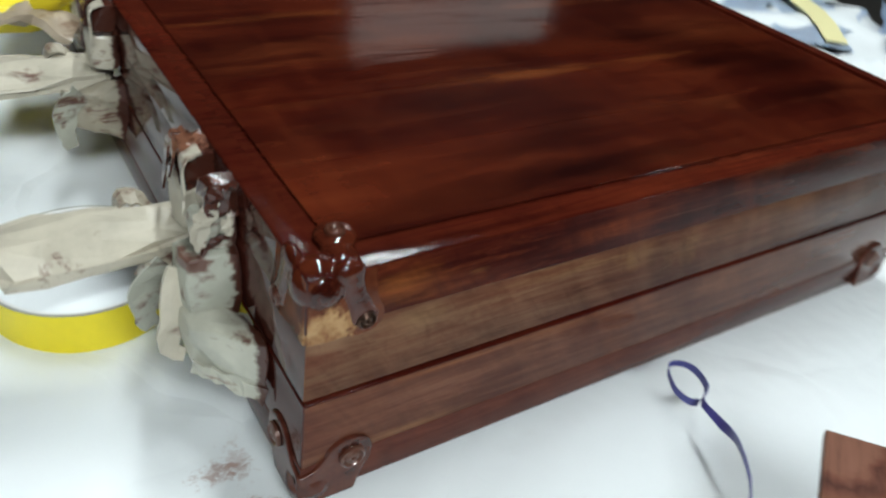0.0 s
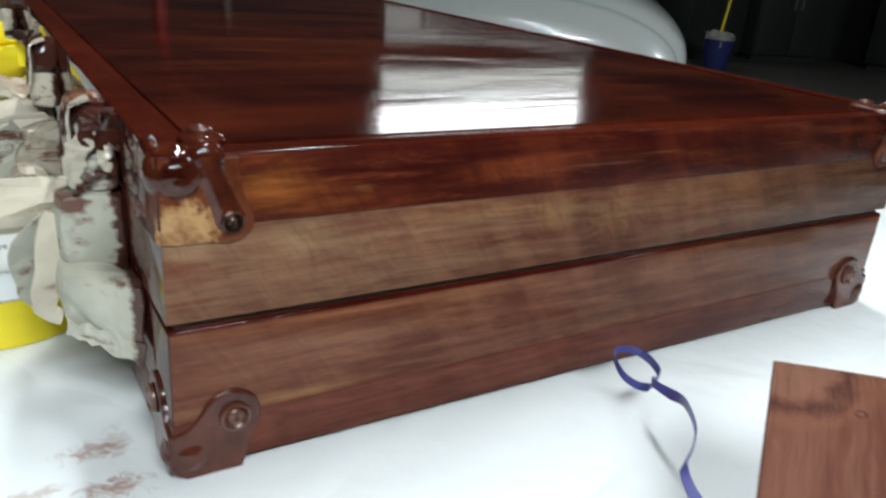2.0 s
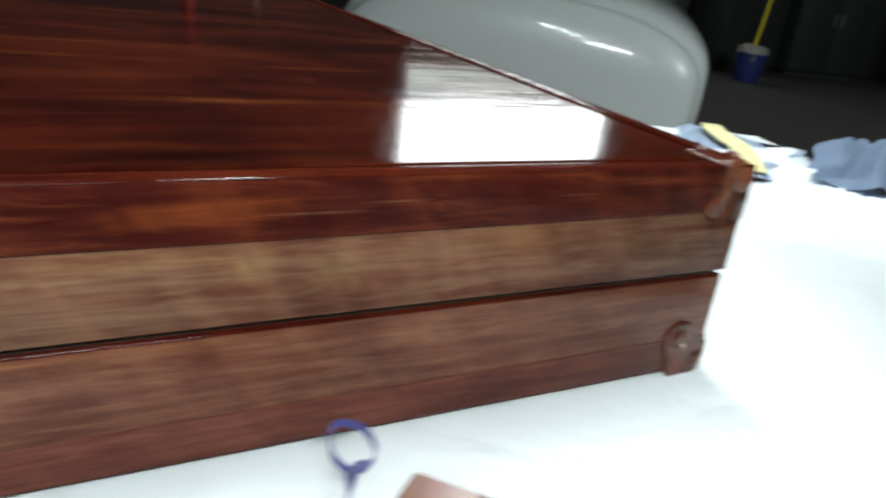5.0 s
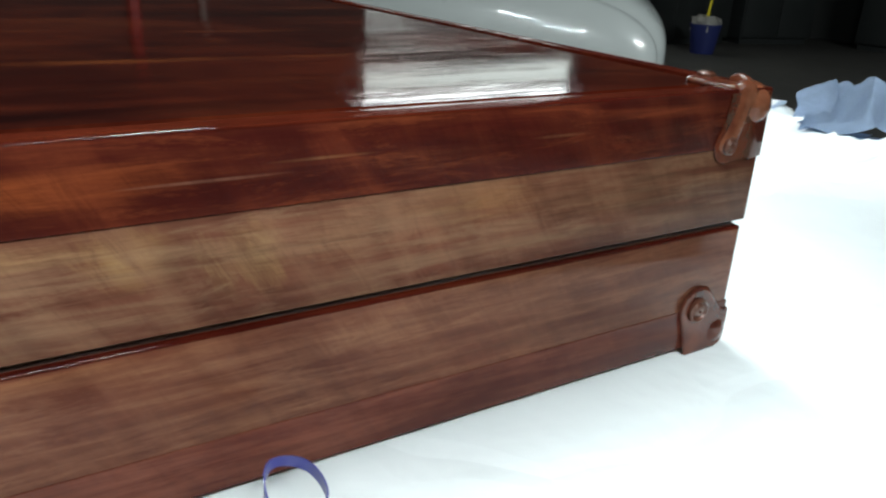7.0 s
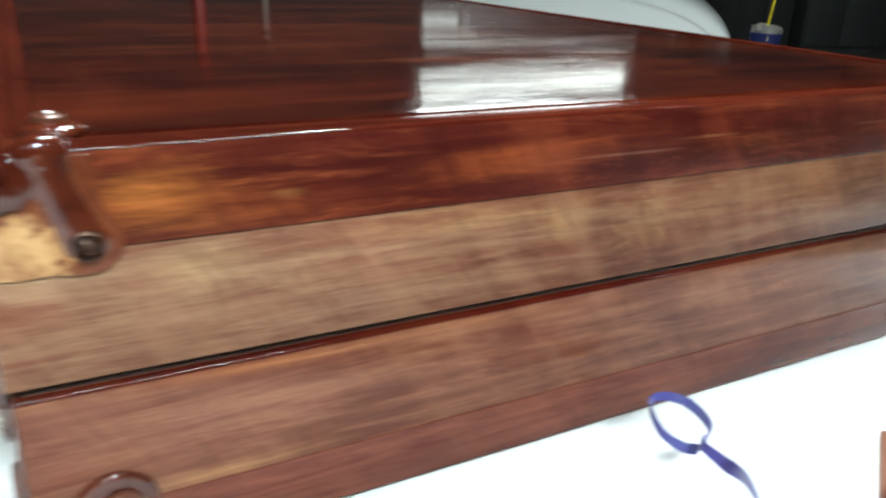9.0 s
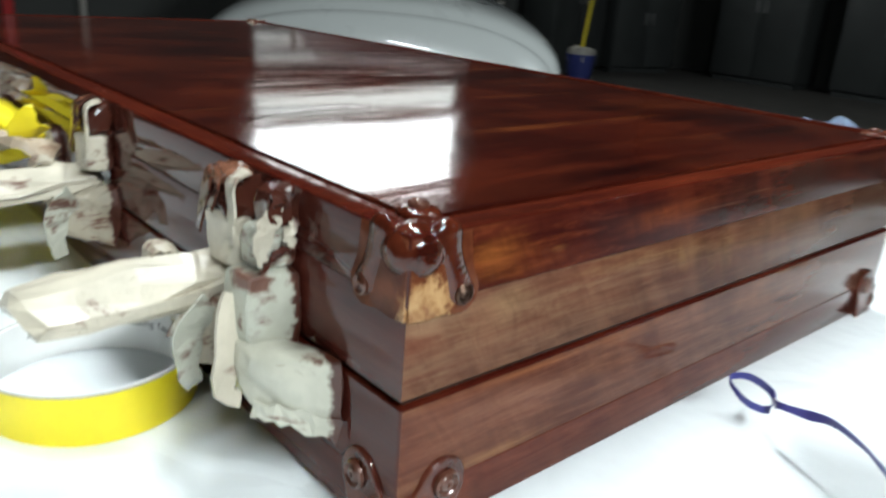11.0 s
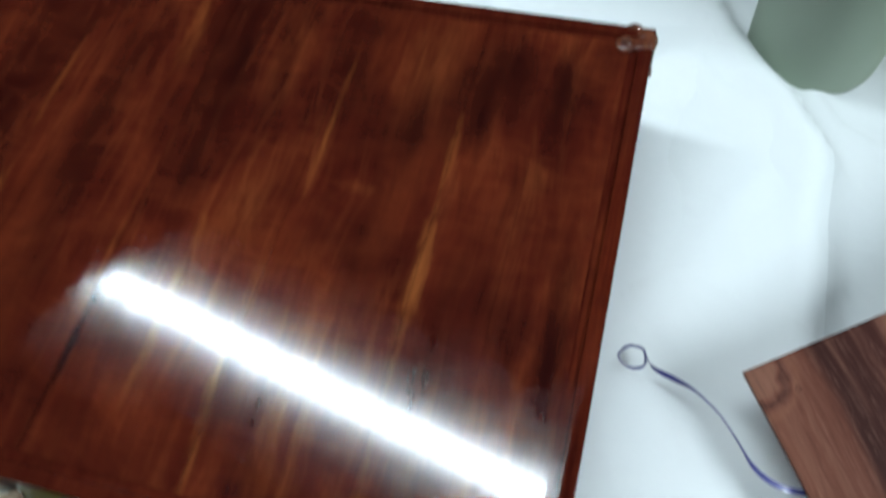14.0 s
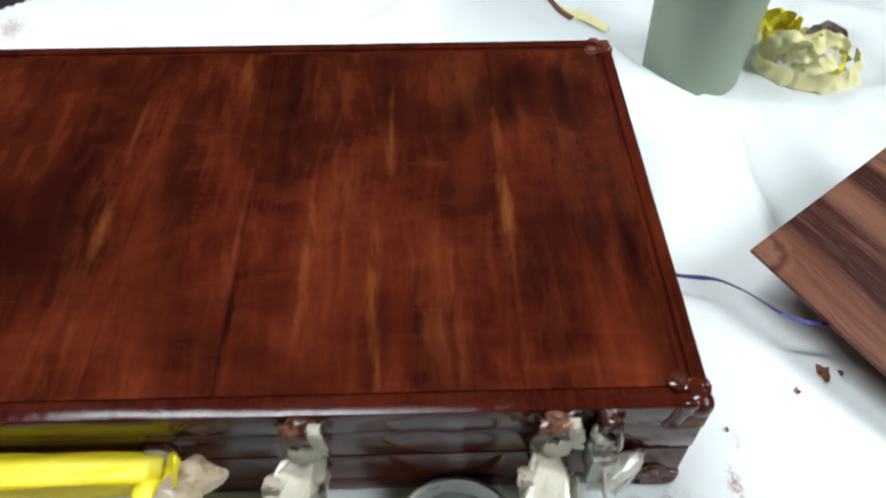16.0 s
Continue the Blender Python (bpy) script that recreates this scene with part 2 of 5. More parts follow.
def wood(name, dark, mid, light, fleck, along=0, coat=1.0, rough=0.45, coat_rough=0.04, wave=0.25, streak=1.0, step=0.6, spec=0.5, size=1.0, grain=0.5, bands=24, patches=(), ior=1.5, mottle=0.0, run=0.07, bend=0.8, tint=(1.0, 1.0, 1.0), marked=0.0):
    """Stained wood; along: the axis in which its grain runs; patches: worn spots and painted-in dimming (centre, radii,
    colour, strength, kind); tint: the varnish's own colour, through which the wood shows as given.
    """
    n = Nodes(name)

    def bare(col):
        return tuple(min(0.9, (1.2 if t < 1 else 1.0) * c / t) for c, t in zip(col, tint))

    dark, mid, light, fleck = (bare(c) for c in (dark, mid, light, fleck))
    stretch = [size, size, size]
    stretch[along] = run * size
    shift = n.maths("MULTIPLY", n.random(), 7.3)
    off = n.add("ShaderNodeCombineXYZ", X=shift, Y=shift, Z=shift).outputs[0]
    long = n.coords(tuple(stretch), off)
    round_ = n.coords((size, size, size), off)
    broad = n.noise(long, bands, 4, 0.55, bend)
    fine = n.noise(long, 210, 6, 0.7, 0.5)
    hair = n.noise(long, 520, 4, 0.7)
    blotch = n.noise(round_, 15, 4, 0.55, 0.5)
    base = n.ramp(broad, (0.24, dark), (0.50, mid), (0.76, light))
    base = n.mix(n.ramp(blotch, (0.28, grey(0.65)), (0.62, grey(0.0))), base, dark)
    figure = n.noise(n.slanted(), 150, 6, 0.72, 1.0)
    for at, radii, col, strength, kind in patches:
        brush = n.noise(n.coords((0.16, 0.16, 2.2)), 120, 6, 0.72, 0.4) if kind != "figure" else n.noise(n.slanted(), 90, 5, 0.7, 0.8)
        far = n.spot(at, radii, brush, 0.35 if kind == "stroke" else 2.2)
        worn = n.maths("MULTIPLY", n.ramp(far, (0.10, grey(1.0)), (1.15, grey(0.0))), n.ramp(fine if kind != "figure" else figure, (0.36, grey(0.25)), (0.60, grey(1.0))))
        base = n.mix(n.maths("MULTIPLY", worn, strength), base, bare(col))
    base = n.mix(n.maths("MULTIPLY", n.ramp(fine, (0.42, grey(0.0)), (0.66, grey(1.0))), grain), base, fleck)
    base = n.mix(n.maths("MULTIPLY", n.ramp(n.noise(long, 300, 5, 0.7, 0.3), (0.30, grey(1.0)), (0.50, grey(0.0))), grain), base, dark)
    base = n.mix(n.maths("MULTIPLY", n.ramp(hair, (0.32, grey(1.0)), (0.46, grey(0.0))), 0.7 * grain), base, dark)
    if mottle:
        curl = n.noise(n.slanted(), 42, 4, 0.55, 0.7)
        base = n.mix(n.maths("MULTIPLY", n.ramp(curl, (0.34, grey(1.0)), (0.50, grey(0.0))), 0.60 * mottle), base, dark)
        base = n.mix(n.maths("MULTIPLY", n.ramp(curl, (0.52, grey(0.0)), (0.68, grey(1.0))), 0.50 * mottle), base, n.mix(0.40, light, fleck))
        rubbed = n.noise(n.coords((0.22, 0.22, 1.5)), 120, 6, 0.75, 0.5)
        base = n.mix(n.maths("MULTIPLY", n.ramp(figure, (0.30, grey(1.0)), (0.52, grey(0.0))), 0.55 * mottle), base, dark)
        base = n.mix(n.maths("MULTIPLY", n.ramp(rubbed, (0.52, grey(0.0)), (0.72, grey(1.0))), 0.75 * mottle), base, fleck)
        base = n.mix(n.maths("MULTIPLY", n.ramp(rubbed, (0.28, grey(1.0)), (0.46, grey(0.0))), 0.6 * mottle), base, dark)
    flecks = n.maths("MULTIPLY", n.ramp(n.noise(long, 90, 3, 0.55, 0.5), (0.56, grey(0.0)), (0.76, grey(1.0))), n.ramp(blotch, (0.42, grey(0.0)), (0.62, grey(1.0))))
    base = n.mix(n.maths("MULTIPLY", flecks, 0.7 * streak), base, fleck)
    base = n.add("ShaderNodeHueSaturation", Color=base, Value=n.maths("ADD", n.maths("MULTIPLY", n.random(), step), 1 - step / 2)).outputs[0]
    low = n.bump(fine, 0.25, 0.0006)
    shell = n.bump(n.noise(long, 90, 3, 0.5), wave, 0.0003, n.bump(n.noise(round_, 45, 3, 0.5), wave * 0.4, 0.0006, n.bump(hair, 0.12 * grain, 0.0004)))
    if marked:
        shell = n.brushed(marked, 0.3 * marked, shell)
    gloss = n.maths("ADD", n.maths("MULTIPLY", blotch, 0.25 * coat_rough), 0.87 * coat_rough)
    return n.done(Base_Color=base, Roughness=rough, Normal=low, Coat_Weight=coat, Coat_Roughness=gloss, Coat_IOR=ior, Coat_Normal=shell, Coat_Tint=tint, Specular_IOR_Level=spec)


def lacquered(name, golden, shaded):
    """The lid's mahogany under a thick wet coat of varnish: soft flames across the case, one flow over all planks."""
    n = Nodes(name)
    v = n.coords()
    drift = n.add("ShaderNodeTexNoise", Vector=v, Scale=7.0, Detail=2.0).outputs[1]
    bent = n.mix(0.018, v, drift)
    own = n.maths("MULTIPLY", n.random(), 0.35)
    off = n.add("ShaderNodeCombineXYZ", X=own, Y=0.0, Z=own).outputs[0]

    def scaled(sx, sy):
        return n.add("ShaderNodeMapping", Vector=bent, Scale=(sx, sy, 1.0), Location=off).outputs[0]

    broad = n.noise(scaled(4, 24), 1.0, 3, 0.5, 0.3)
    cloud = n.noise(scaled(9, 15), 1.0, 4, 0.55, 0.3)
    flame = n.noise(scaled(52, 20), 1.0, 3, 0.55, 0.6)
    thread = n.noise(scaled(16, 120), 1.0, 5, 0.6, 0.6)
    pore = n.noise(scaled(60, 700), 1.0, 3, 0.6)
    STAIN = (0.20, 0.090, 0.075)

    def bare(r, g, b):
        """The wood's own colour, which shows through the stained varnish as the given one."""
        return (1.12 * r / STAIN[0], 1.12 * g / STAIN[1], 1.12 * b / STAIN[2])

    DEEP, GLOW = bare(0.0170, 0.0028, 0.0023), bare(0.1350, 0.0300, 0.0110)
    base = n.ramp(broad, (0.33, bare(0.0284, 0.0039, 0.0028)), (0.50, bare(0.0600, 0.0090, 0.0046)), (0.68, bare(0.1040, 0.0195, 0.0075)))
    base = n.mix(n.ramp(cloud, (0.32, grey(0.75)), (0.56, grey(0.0))), base, DEEP)
    base = n.mix(n.ramp(cloud, (0.52, grey(0.0)), (0.74, grey(0.6))), base, bare(0.1180, 0.0235, 0.0088))
    ragged = n.noise(scaled(30, 110), 1.0, 5, 0.68, 0.6)
    patch = n.ramp(cloud, (0.40, grey(0.25)), (0.65, grey(1.0)))
    base = n.mix(n.maths("MULTIPLY", n.maths("MULTIPLY", n.ramp(flame, (0.48, grey(0.0)), (0.76, grey(1.0))), patch), 0.5), base, GLOW)
    base = n.mix(n.maths("MULTIPLY", n.maths("MULTIPLY", n.ramp(thread, (0.50, grey(0.0)), (0.74, grey(1.0))), patch), 0.52), base, bare(0.1750, 0.0470, 0.0165))
    base = n.mix(n.maths("MULTIPLY", n.ramp(thread, (0.25, grey(1.0)), (0.47, grey(0.0))), 0.38), base, DEEP)
    ripple = n.noise(scaled(95, 26), 1.0, 4, 0.6, 0.8)
    base = n.mix(n.maths("MULTIPLY", n.maths("MULTIPLY", n.ramp(ripple, (0.50, grey(0.0)), (0.70, grey(1.0))), patch), 0.25), base, GLOW)
    base = n.mix(n.maths("MULTIPLY", n.ramp(ripple, (0.30, grey(1.0)), (0.48, grey(0.0))), 0.15), base, DEEP)
    base = n.mix(n.maths("MULTIPLY", n.ramp(pore, (0.28, grey(1.0)), (0.44, grey(0.0))), 0.16), base, DEEP)
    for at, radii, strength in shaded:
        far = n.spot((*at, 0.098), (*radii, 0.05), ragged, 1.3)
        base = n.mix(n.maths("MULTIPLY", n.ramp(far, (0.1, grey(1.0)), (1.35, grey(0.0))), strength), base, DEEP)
    broken = n.ramp(thread, (0.38, grey(0.15)), (0.64, grey(1.0)))
    for at, radii, strength in golden:
        narrow = radii[1] < 0.007
        far = n.spot((*at, 0.098), (1.4 * radii[0], 1.3 * radii[1], 0.05), ragged, 2.4 if narrow else 1.6)
        base = n.mix(n.maths("MULTIPLY", n.maths("MULTIPLY", n.ramp(far, (0.0, grey(1.0)), (1.0, grey(0.0))), broken), strength * 0.92), base, bare(0.215, 0.070, 0.019) if narrow else bare(0.160, 0.044, 0.0145))
    patchy = n.ramp(n.noise(scaled(7, 40), 1.0, 3, 0.6), (0.46, grey(0.0)), (0.64, grey(1.0)))
    comb = n.bump(n.maths("MULTIPLY", n.noise(scaled(14, 260), 1.0, 4, 0.65), patchy), 0.7, 0.00011)
    swell = n.brushed(0.105, 0.020, n.bump(n.noise(scaled(12, 14), 1.0, 2, 0.5), 0.2, 0.0004, comb))
    return n.done(Base_Color=base, Roughness=n.maths("ADD", n.maths("MULTIPLY", ragged, 0.12), 0.20), Normal=n.bump(thread, 0.15, 0.0005), Coat_Weight=1.0, Coat_Roughness=n.maths("ADD", n.maths("MULTIPLY", ragged, 0.02), 0.008), Coat_Normal=swell, Coat_Tint=STAIN, Specular_IOR_Level=0.012)


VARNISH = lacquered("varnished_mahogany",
                    (((0.225, 0.101), (0.030, 0.0025), 0.9), ((0.142, 0.1005), (0.036, 0.0045), 1.0), ((0.045, 0.098), (0.030, 0.0020), 0.6), ((0.092, 0.185), (0.045, 0.0034), 1.0), ((0.030, 0.182), (0.025, 0.0020), 0.6),
                     ((0.115, 0.229), (0.045, 0.0040), 0.85), ((0.150, 0.205), (0.050, 0.0100), 0.45), ((0.137, 0.363), (0.030, 0.0040), 0.7), ((0.231, 0.363), (0.035, 0.0020), 0.7), ((0.070, 0.360), (0.035, 0.0030), 0.6), ((0.290, 0.290), (0.030, 0.0060), 0.6),
                     ((0.221, 0.051), (0.012, 0.0080), 0.55), ((0.195, 0.148), (0.004, 0.0120), 0.55), ((0.290, 0.130), (0.032, 0.0220), 0.5), ((0.290, 0.220), (0.040, 0.0140), 0.5), ((0.170, 0.213), (0.035, 0.0100), 0.5),
                     ((0.080, 0.142), (0.055, 0.0170), 0.7), ((0.124, 0.274), (0.030, 0.0020), 0.6), ((0.231, 0.177), (0.050, 0.0020), 0.6), ((0.160, 0.530), (0.060, 0.0030), 0.5), ((0.200, 0.620), (0.060, 0.0030), 0.5)),
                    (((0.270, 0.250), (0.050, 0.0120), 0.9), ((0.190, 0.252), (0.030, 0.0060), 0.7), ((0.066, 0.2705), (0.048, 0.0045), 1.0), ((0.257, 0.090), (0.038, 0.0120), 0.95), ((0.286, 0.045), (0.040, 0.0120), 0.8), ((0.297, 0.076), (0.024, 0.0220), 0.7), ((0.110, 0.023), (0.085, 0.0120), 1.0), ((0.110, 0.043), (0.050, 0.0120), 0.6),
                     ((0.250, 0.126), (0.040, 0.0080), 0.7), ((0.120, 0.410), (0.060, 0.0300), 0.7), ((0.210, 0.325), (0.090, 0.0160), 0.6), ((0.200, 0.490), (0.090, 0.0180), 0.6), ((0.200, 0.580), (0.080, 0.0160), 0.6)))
RIM = wood("glossy_rim", (0.0190, 0.0027, 0.0019), (0.0480, 0.0060, 0.0033), (0.0740, 0.0103, 0.0048), (0.1000, 0.0215, 0.0088), rough=0.26, coat_rough=0.07, spec=0.0, step=0.0, grain=0.35, streak=0.4, wave=1.3, coat=0.55, mottle=0.3, marked=0.15, ior=1.38,
           patches=(((0.170, 0.006, 0.0985), (0.130, 0.010, 0.02), (0.190, 0.0300, 0.0100), 0.5, "rub_or_dim"),))
FACE_TINT = (0.32, 0.190, 0.150)
RED_END = wood("red_varnish_end", (0.024, 0.0036, 0.0028), (0.053, 0.0074, 0.0046), (0.084, 0.0135, 0.0068), (0.18, 0.037, 0.013), coat=0.95, ior=1.14, rough=0.5, coat_rough=0.22, spec=0.0, step=0.0, grain=0.22, streak=0.8, mottle=0.75, wave=0.1, tint=(0.32, 0.135, 0.105),
               patches=(((0.030, -0.001, 0.088), (0.018, 0.02, 0.010), (0.270, 0.070, 0.015), 0.85, "rub_or_dim"), ((0.046, -0.001, 0.084), (0.020, 0.02, 0.006), (0.210, 0.052, 0.014), 0.5, "rub_or_dim"), ((0.115, -0.001, 0.088), (0.032, 0.02, 0.007), (0.200, 0.040, 0.011), 0.65, "rub_or_dim"), ((0.057, -0.001, 0.0855), (0.006, 0.02, 0.0016), (0.320, 0.130, 0.030), 0.8, "rub_or_dim"),
                        # last patch: the right end's dimmer look at a slant, put into the colour
                        ((0.150, -0.001, 0.0868), (0.022, 0.02, 0.0005), (0.360, 0.150, 0.060), 0.85, "stroke"), ((0.178, -0.001, 0.0895), (0.016, 0.02, 0.0005), (0.300, 0.110, 0.040), 0.7, "stroke"), ((0.251, -0.001, 0.0890), (0.013, 0.02, 0.0006), (0.300, 0.115, 0.045), 0.7, "stroke"), ((0.205, -0.001, 0.086), (0.030, 0.02, 0.004), (0.120, 0.032, 0.013), 0.5, "rub_or_dim"), ((0.305, -0.001, 0.086), (0.075, 0.02, 0.014), (0.0220, 0.0062, 0.0050), 1.0, "rub_or_dim")))
PALE_END = wood("pale_stained_side", (0.047, 0.0145, 0.0092), (0.11, 0.0375, 0.022), (0.188, 0.077, 0.0415), (0.31, 0.154, 0.079), coat=0.95, ior=1.13, rough=0.55, coat_rough=0.22, step=0.0, streak=0.8, spec=0.05, grain=0.44, mottle=0.6, wave=0.1, tint=FACE_TINT,
                patches=(((0.008, -0.0005, 0.0735), (0.020, 0.02, 0.0045), (0.330, 0.170, 0.080), 0.85, "rub_or_dim"), ((0.038, -0.0005, 0.0715), (0.013, 0.02, 0.0080), (0.290, 0.145, 0.070), 0.85, "rub_or_dim"), ((0.018, -0.0005, 0.060), (0.020, 0.02, 0.010), (0.150, 0.066, 0.038), 0.5, "rub_or_dim"), ((0.100, -0.0005, 0.0745), (0.038, 0.02, 0.0050), (0.260, 0.128, 0.055), 0.8, "rub_or_dim"), ((0.075, -0.0005, 0.058), (0.030, 0.02, 0.008), (0.085, 0.036, 0.024), 0.6, "figure"),
                         ((0.130, -0.0005, 0.0700), (0.014, 0.02, 0.0100), (0.270, 0.130, 0.048), 0.65, "figure"), ((0.141, -0.0005, 0.0670), (0.006, 0.02, 0.0120), (0.062, 0.0225, 0.0125), 0.65, "figure"), ((0.148, -0.0005, 0.0575), (0.005, 0.02, 0.0060), (0.045, 0.0165, 0.0100), 0.65, "figure"), ((0.158, -0.0005, 0.0670), (0.012, 0.02, 0.0110), (0.280, 0.138, 0.056), 0.65, "figure"),
                         # last patch paints in how dim the right end looks at a slant
                         ((0.180, -0.0005, 0.0680), (0.015, 0.02, 0.0090), (0.190, 0.088, 0.043), 0.6, "figure"), ((0.193, -0.0005, 0.0690), (0.004, 0.02, 0.0120), (0.075, 0.028, 0.0160), 0.7, "figure"), ((0.225, -0.0005, 0.0730), (0.026, 0.02, 0.0065), (0.240, 0.108, 0.034), 0.8, "rub_or_dim"), ((0.300, -0.0005, 0.0630), (0.065, 0.02, 0.024), (0.0520, 0.0180, 0.0100), 1.0, "rub_or_dim")))
BROWN_END = wood("brown_stained_side", (0.044, 0.0115, 0.0068), (0.095, 0.0285, 0.0165), (0.145, 0.053, 0.0285), (0.255, 0.11, 0.056), coat=0.95, ior=1.24, rough=0.55, coat_rough=0.10, step=0.0, streak=0.6, spec=0.05, grain=0.38, mottle=0.45, wave=0.1, tint=FACE_TINT,
                 # last patch imitates by colour the tray's dimmer right end seen at a slant
                 patches=(((0.045, 0.0, 0.0205), (0.040, 0.02, 0.0022), (0.270, 0.118, 0.046), 0.8, "rub_or_dim"), ((0.050, 0.0, 0.0460), (0.055, 0.02, 0.0022), (0.200, 0.066, 0.022), 0.75, "rub_or_dim"), ((0.045, 0.0, 0.035), (0.040, 0.02, 0.009), (0.160, 0.068, 0.043), 0.5, "rub_or_dim"), ((0.120, 0.0, 0.046), (0.040, 0.02, 0.002), (0.150, 0.052, 0.021), 0.6, "rub_or_dim"), ((0.190, 0.0, 0.040), (0.030, 0.02, 0.007), (0.150, 0.064, 0.034), 0.5, "figure"), ((0.290, 0.0, 0.03), (0.080, 0.02, 0.026), (0.0520, 0.0172, 0.0112), 0.8, "rub_or_dim")))
STRIP_END = wood("dark_bottom_strip", (0.038, 0.008, 0.0056), (0.072, 0.017, 0.011), (0.108, 0.03, 0.019), (0.19, 0.066, 0.037), coat=0.95, ior=1.24, rough=0.55, coat_rough=0.10, step=0.0, streak=0.6, spec=0.05, grain=0.38, mottle=0.40, wave=0.1, tint=FACE_TINT,
                 patches=(((0.032, 0.0, 0.010), (0.005, 0.02, 0.010), (0.030, 0.0090, 0.0070), 0.8, "figure"),))
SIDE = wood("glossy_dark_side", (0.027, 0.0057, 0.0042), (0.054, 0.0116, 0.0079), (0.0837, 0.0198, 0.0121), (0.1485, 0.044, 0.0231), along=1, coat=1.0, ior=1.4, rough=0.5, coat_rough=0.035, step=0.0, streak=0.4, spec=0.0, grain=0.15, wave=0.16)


def veneer(name):
    """The sample board's veneer: dark and pale bands along it, a swirl at one corner and a pin knot."""
    n = Nodes(name)
    v = n.coords()
    drift = n.add("ShaderNodeTexNoise", Vector=n.coords((1.0, 0.35, 1.0)), Scale=26.0, Detail=3.0).outputs[1]
    bent = n.mix(0.016, v, drift)
    across = n.add("ShaderNodeSeparateXYZ", Vector=bent).outputs[0]
    long = n.add("ShaderNodeMapping", Vector=bent, Scale=(1.0, 0.045, 1.0)).outputs[0]
    fine = n.noise(long, 620, 5, 0.7, 0.3)
    broad = n.noise(long, 120, 4, 0.6, 0.5)
    brown, dark, pale = (0.100, 0.032, 0.019), (0.030, 0.0076, 0.0054), (0.180, 0.078, 0.050)
    base = n.ramp(n.maths("MULTIPLY", n.maths("SUBTRACT", across, 0.008), 4.0), (0.0, (0.150, 0.056, 0.034)), (0.13, brown), (0.16, dark), (0.29, (0.044, 0.0115, 0.0078)), (0.33, pale), (0.39, (0.150, 0.060, 0.038)), (0.43, dark), (0.49, dark), (0.53, pale), (0.62, brown), (0.68, dark), (1.0, brown))
    base = n.mix(n.maths("MULTIPLY", n.ramp(broad, (0.52, grey(0.0)), (0.68, grey(1.0))), 0.45), base, pale)
    base = n.mix(n.maths("MULTIPLY", n.ramp(broad, (0.32, grey(1.0)), (0.48, grey(0.0))), 0.55), base, dark)
    swirl = n.noise(v, 70, 5, 0.55, 0.4)
    corner = n.spot((0.0, 0.002, 0.0), (0.030, 0.030, 0.1), swirl, 0.55)
    base = n.mix(n.ramp(corner, (0.50, grey(0.75)), (0.58, grey(0.0))), base, (0.190, 0.086, 0.055))
    base = n.mix(n.ramp(corner, (0.56, grey(0.0)), (0.66, grey(0.85)), (0.78, grey(0.0))), base, (0.050, 0.0150, 0.0105))
    base = n.mix(n.ramp(corner, (0.76, grey(0.0)), (0.84, grey(0.5)), (1.0, grey(0.0))), base, (0.185, 0.074, 0.042))
    knot = n.spot((0.022, 0.019, 0.0), (0.0022, 0.0022, 0.1), swirl, 0.3)
    base = n.mix(n.ramp(knot, (0.35, grey(0.0)), (0.55, grey(0.9)), (0.85, grey(0.0))), base, dark)
    base = n.mix(n.maths("MULTIPLY", n.ramp(fine, (0.52, grey(0.0)), (0.72, grey(1.0))), 0.40), base, (0.250, 0.120, 0.082))
    base = n.mix(n.maths("MULTIPLY", n.ramp(fine, (0.28, grey(1.0)), (0.46, grey(0.0))), 0.42), base, dark)
    return n.done(Base_Color=base, Roughness=0.5, Coat_Weight=0.35, Coat_Roughness=0.2, Normal=n.bump(fine, 0.25, 0.0005), Specular_IOR_Level=0.1)


BOARD = veneer("board_veneer")


def bracket_material(name, worn_at=None, deep=(0.032, 0.0052, 0.0030), light=(0.084, 0.0165, 0.0072), gloss=0.06):
    n = Nodes(name)
    v = n.coords()
    blotch = n.noise(v, 70, 4, 0.6)
    worn = n.noise(v, 190, 6, 0.72)
    base = n.ramp(blotch, (0.35, deep), (0.65, light))
    base = n.mix(n.ramp(worn, (0.60, grey(0.0)), (0.80, grey(0.5))), base, (0.15, 0.045, 0.020))
    if worn_at is not None:
        far = n.spot(*worn_at, n.noise(v, 260, 6, 0.7), 2.4)
        base = n.mix(n.ramp(far, (0.62, grey(0.95)), (1.15, grey(0.0))), base, n.mix(n.ramp(n.noise(v, 150, 5, 0.65), (0.36, grey(0.0)), (0.60, grey(1.0))), (0.20, 0.080, 0.030), (0.44, 0.265, 0.120)))
    return n.done(Base_Color=base, Roughness=0.4, Coat_Weight=0.9 if worn_at is None else 0.35, Coat_Roughness=gloss if worn_at is None else 0.2, Normal=n.bump(worn, 0.3, 0.0006), Coat_Normal=n.bump(blotch, 0.12, 0.001), Specular_IOR_Level=0.0)


def plain(name, col, rough=0.6, scale=60, vary=0.25, bump=0.2, metal=0.0, coat=0.0, distance=0.0008, spec=0.5):
    n = Nodes(name)
    v = n.coords()
    a = n.noise(v, scale, 5, 0.6)
    b = n.noise(v, scale * 0.13, 3, 0.5)
    base = n.mix(n.maths("MULTIPLY", n.maths("ADD", a, b), 0.5), tuple(c * (1 - vary) for c in col), tuple(min(1, c * (1 + vary)) for c in col))
    return n.done(Base_Color=base, Roughness=n.maths("ADD", n.maths("MULTIPLY", a, 0.2), rough - 0.1), Metallic=metal, Coat_Weight=coat, Normal=n.bump(a, bump, distance), Specular_IOR_Level=spec)


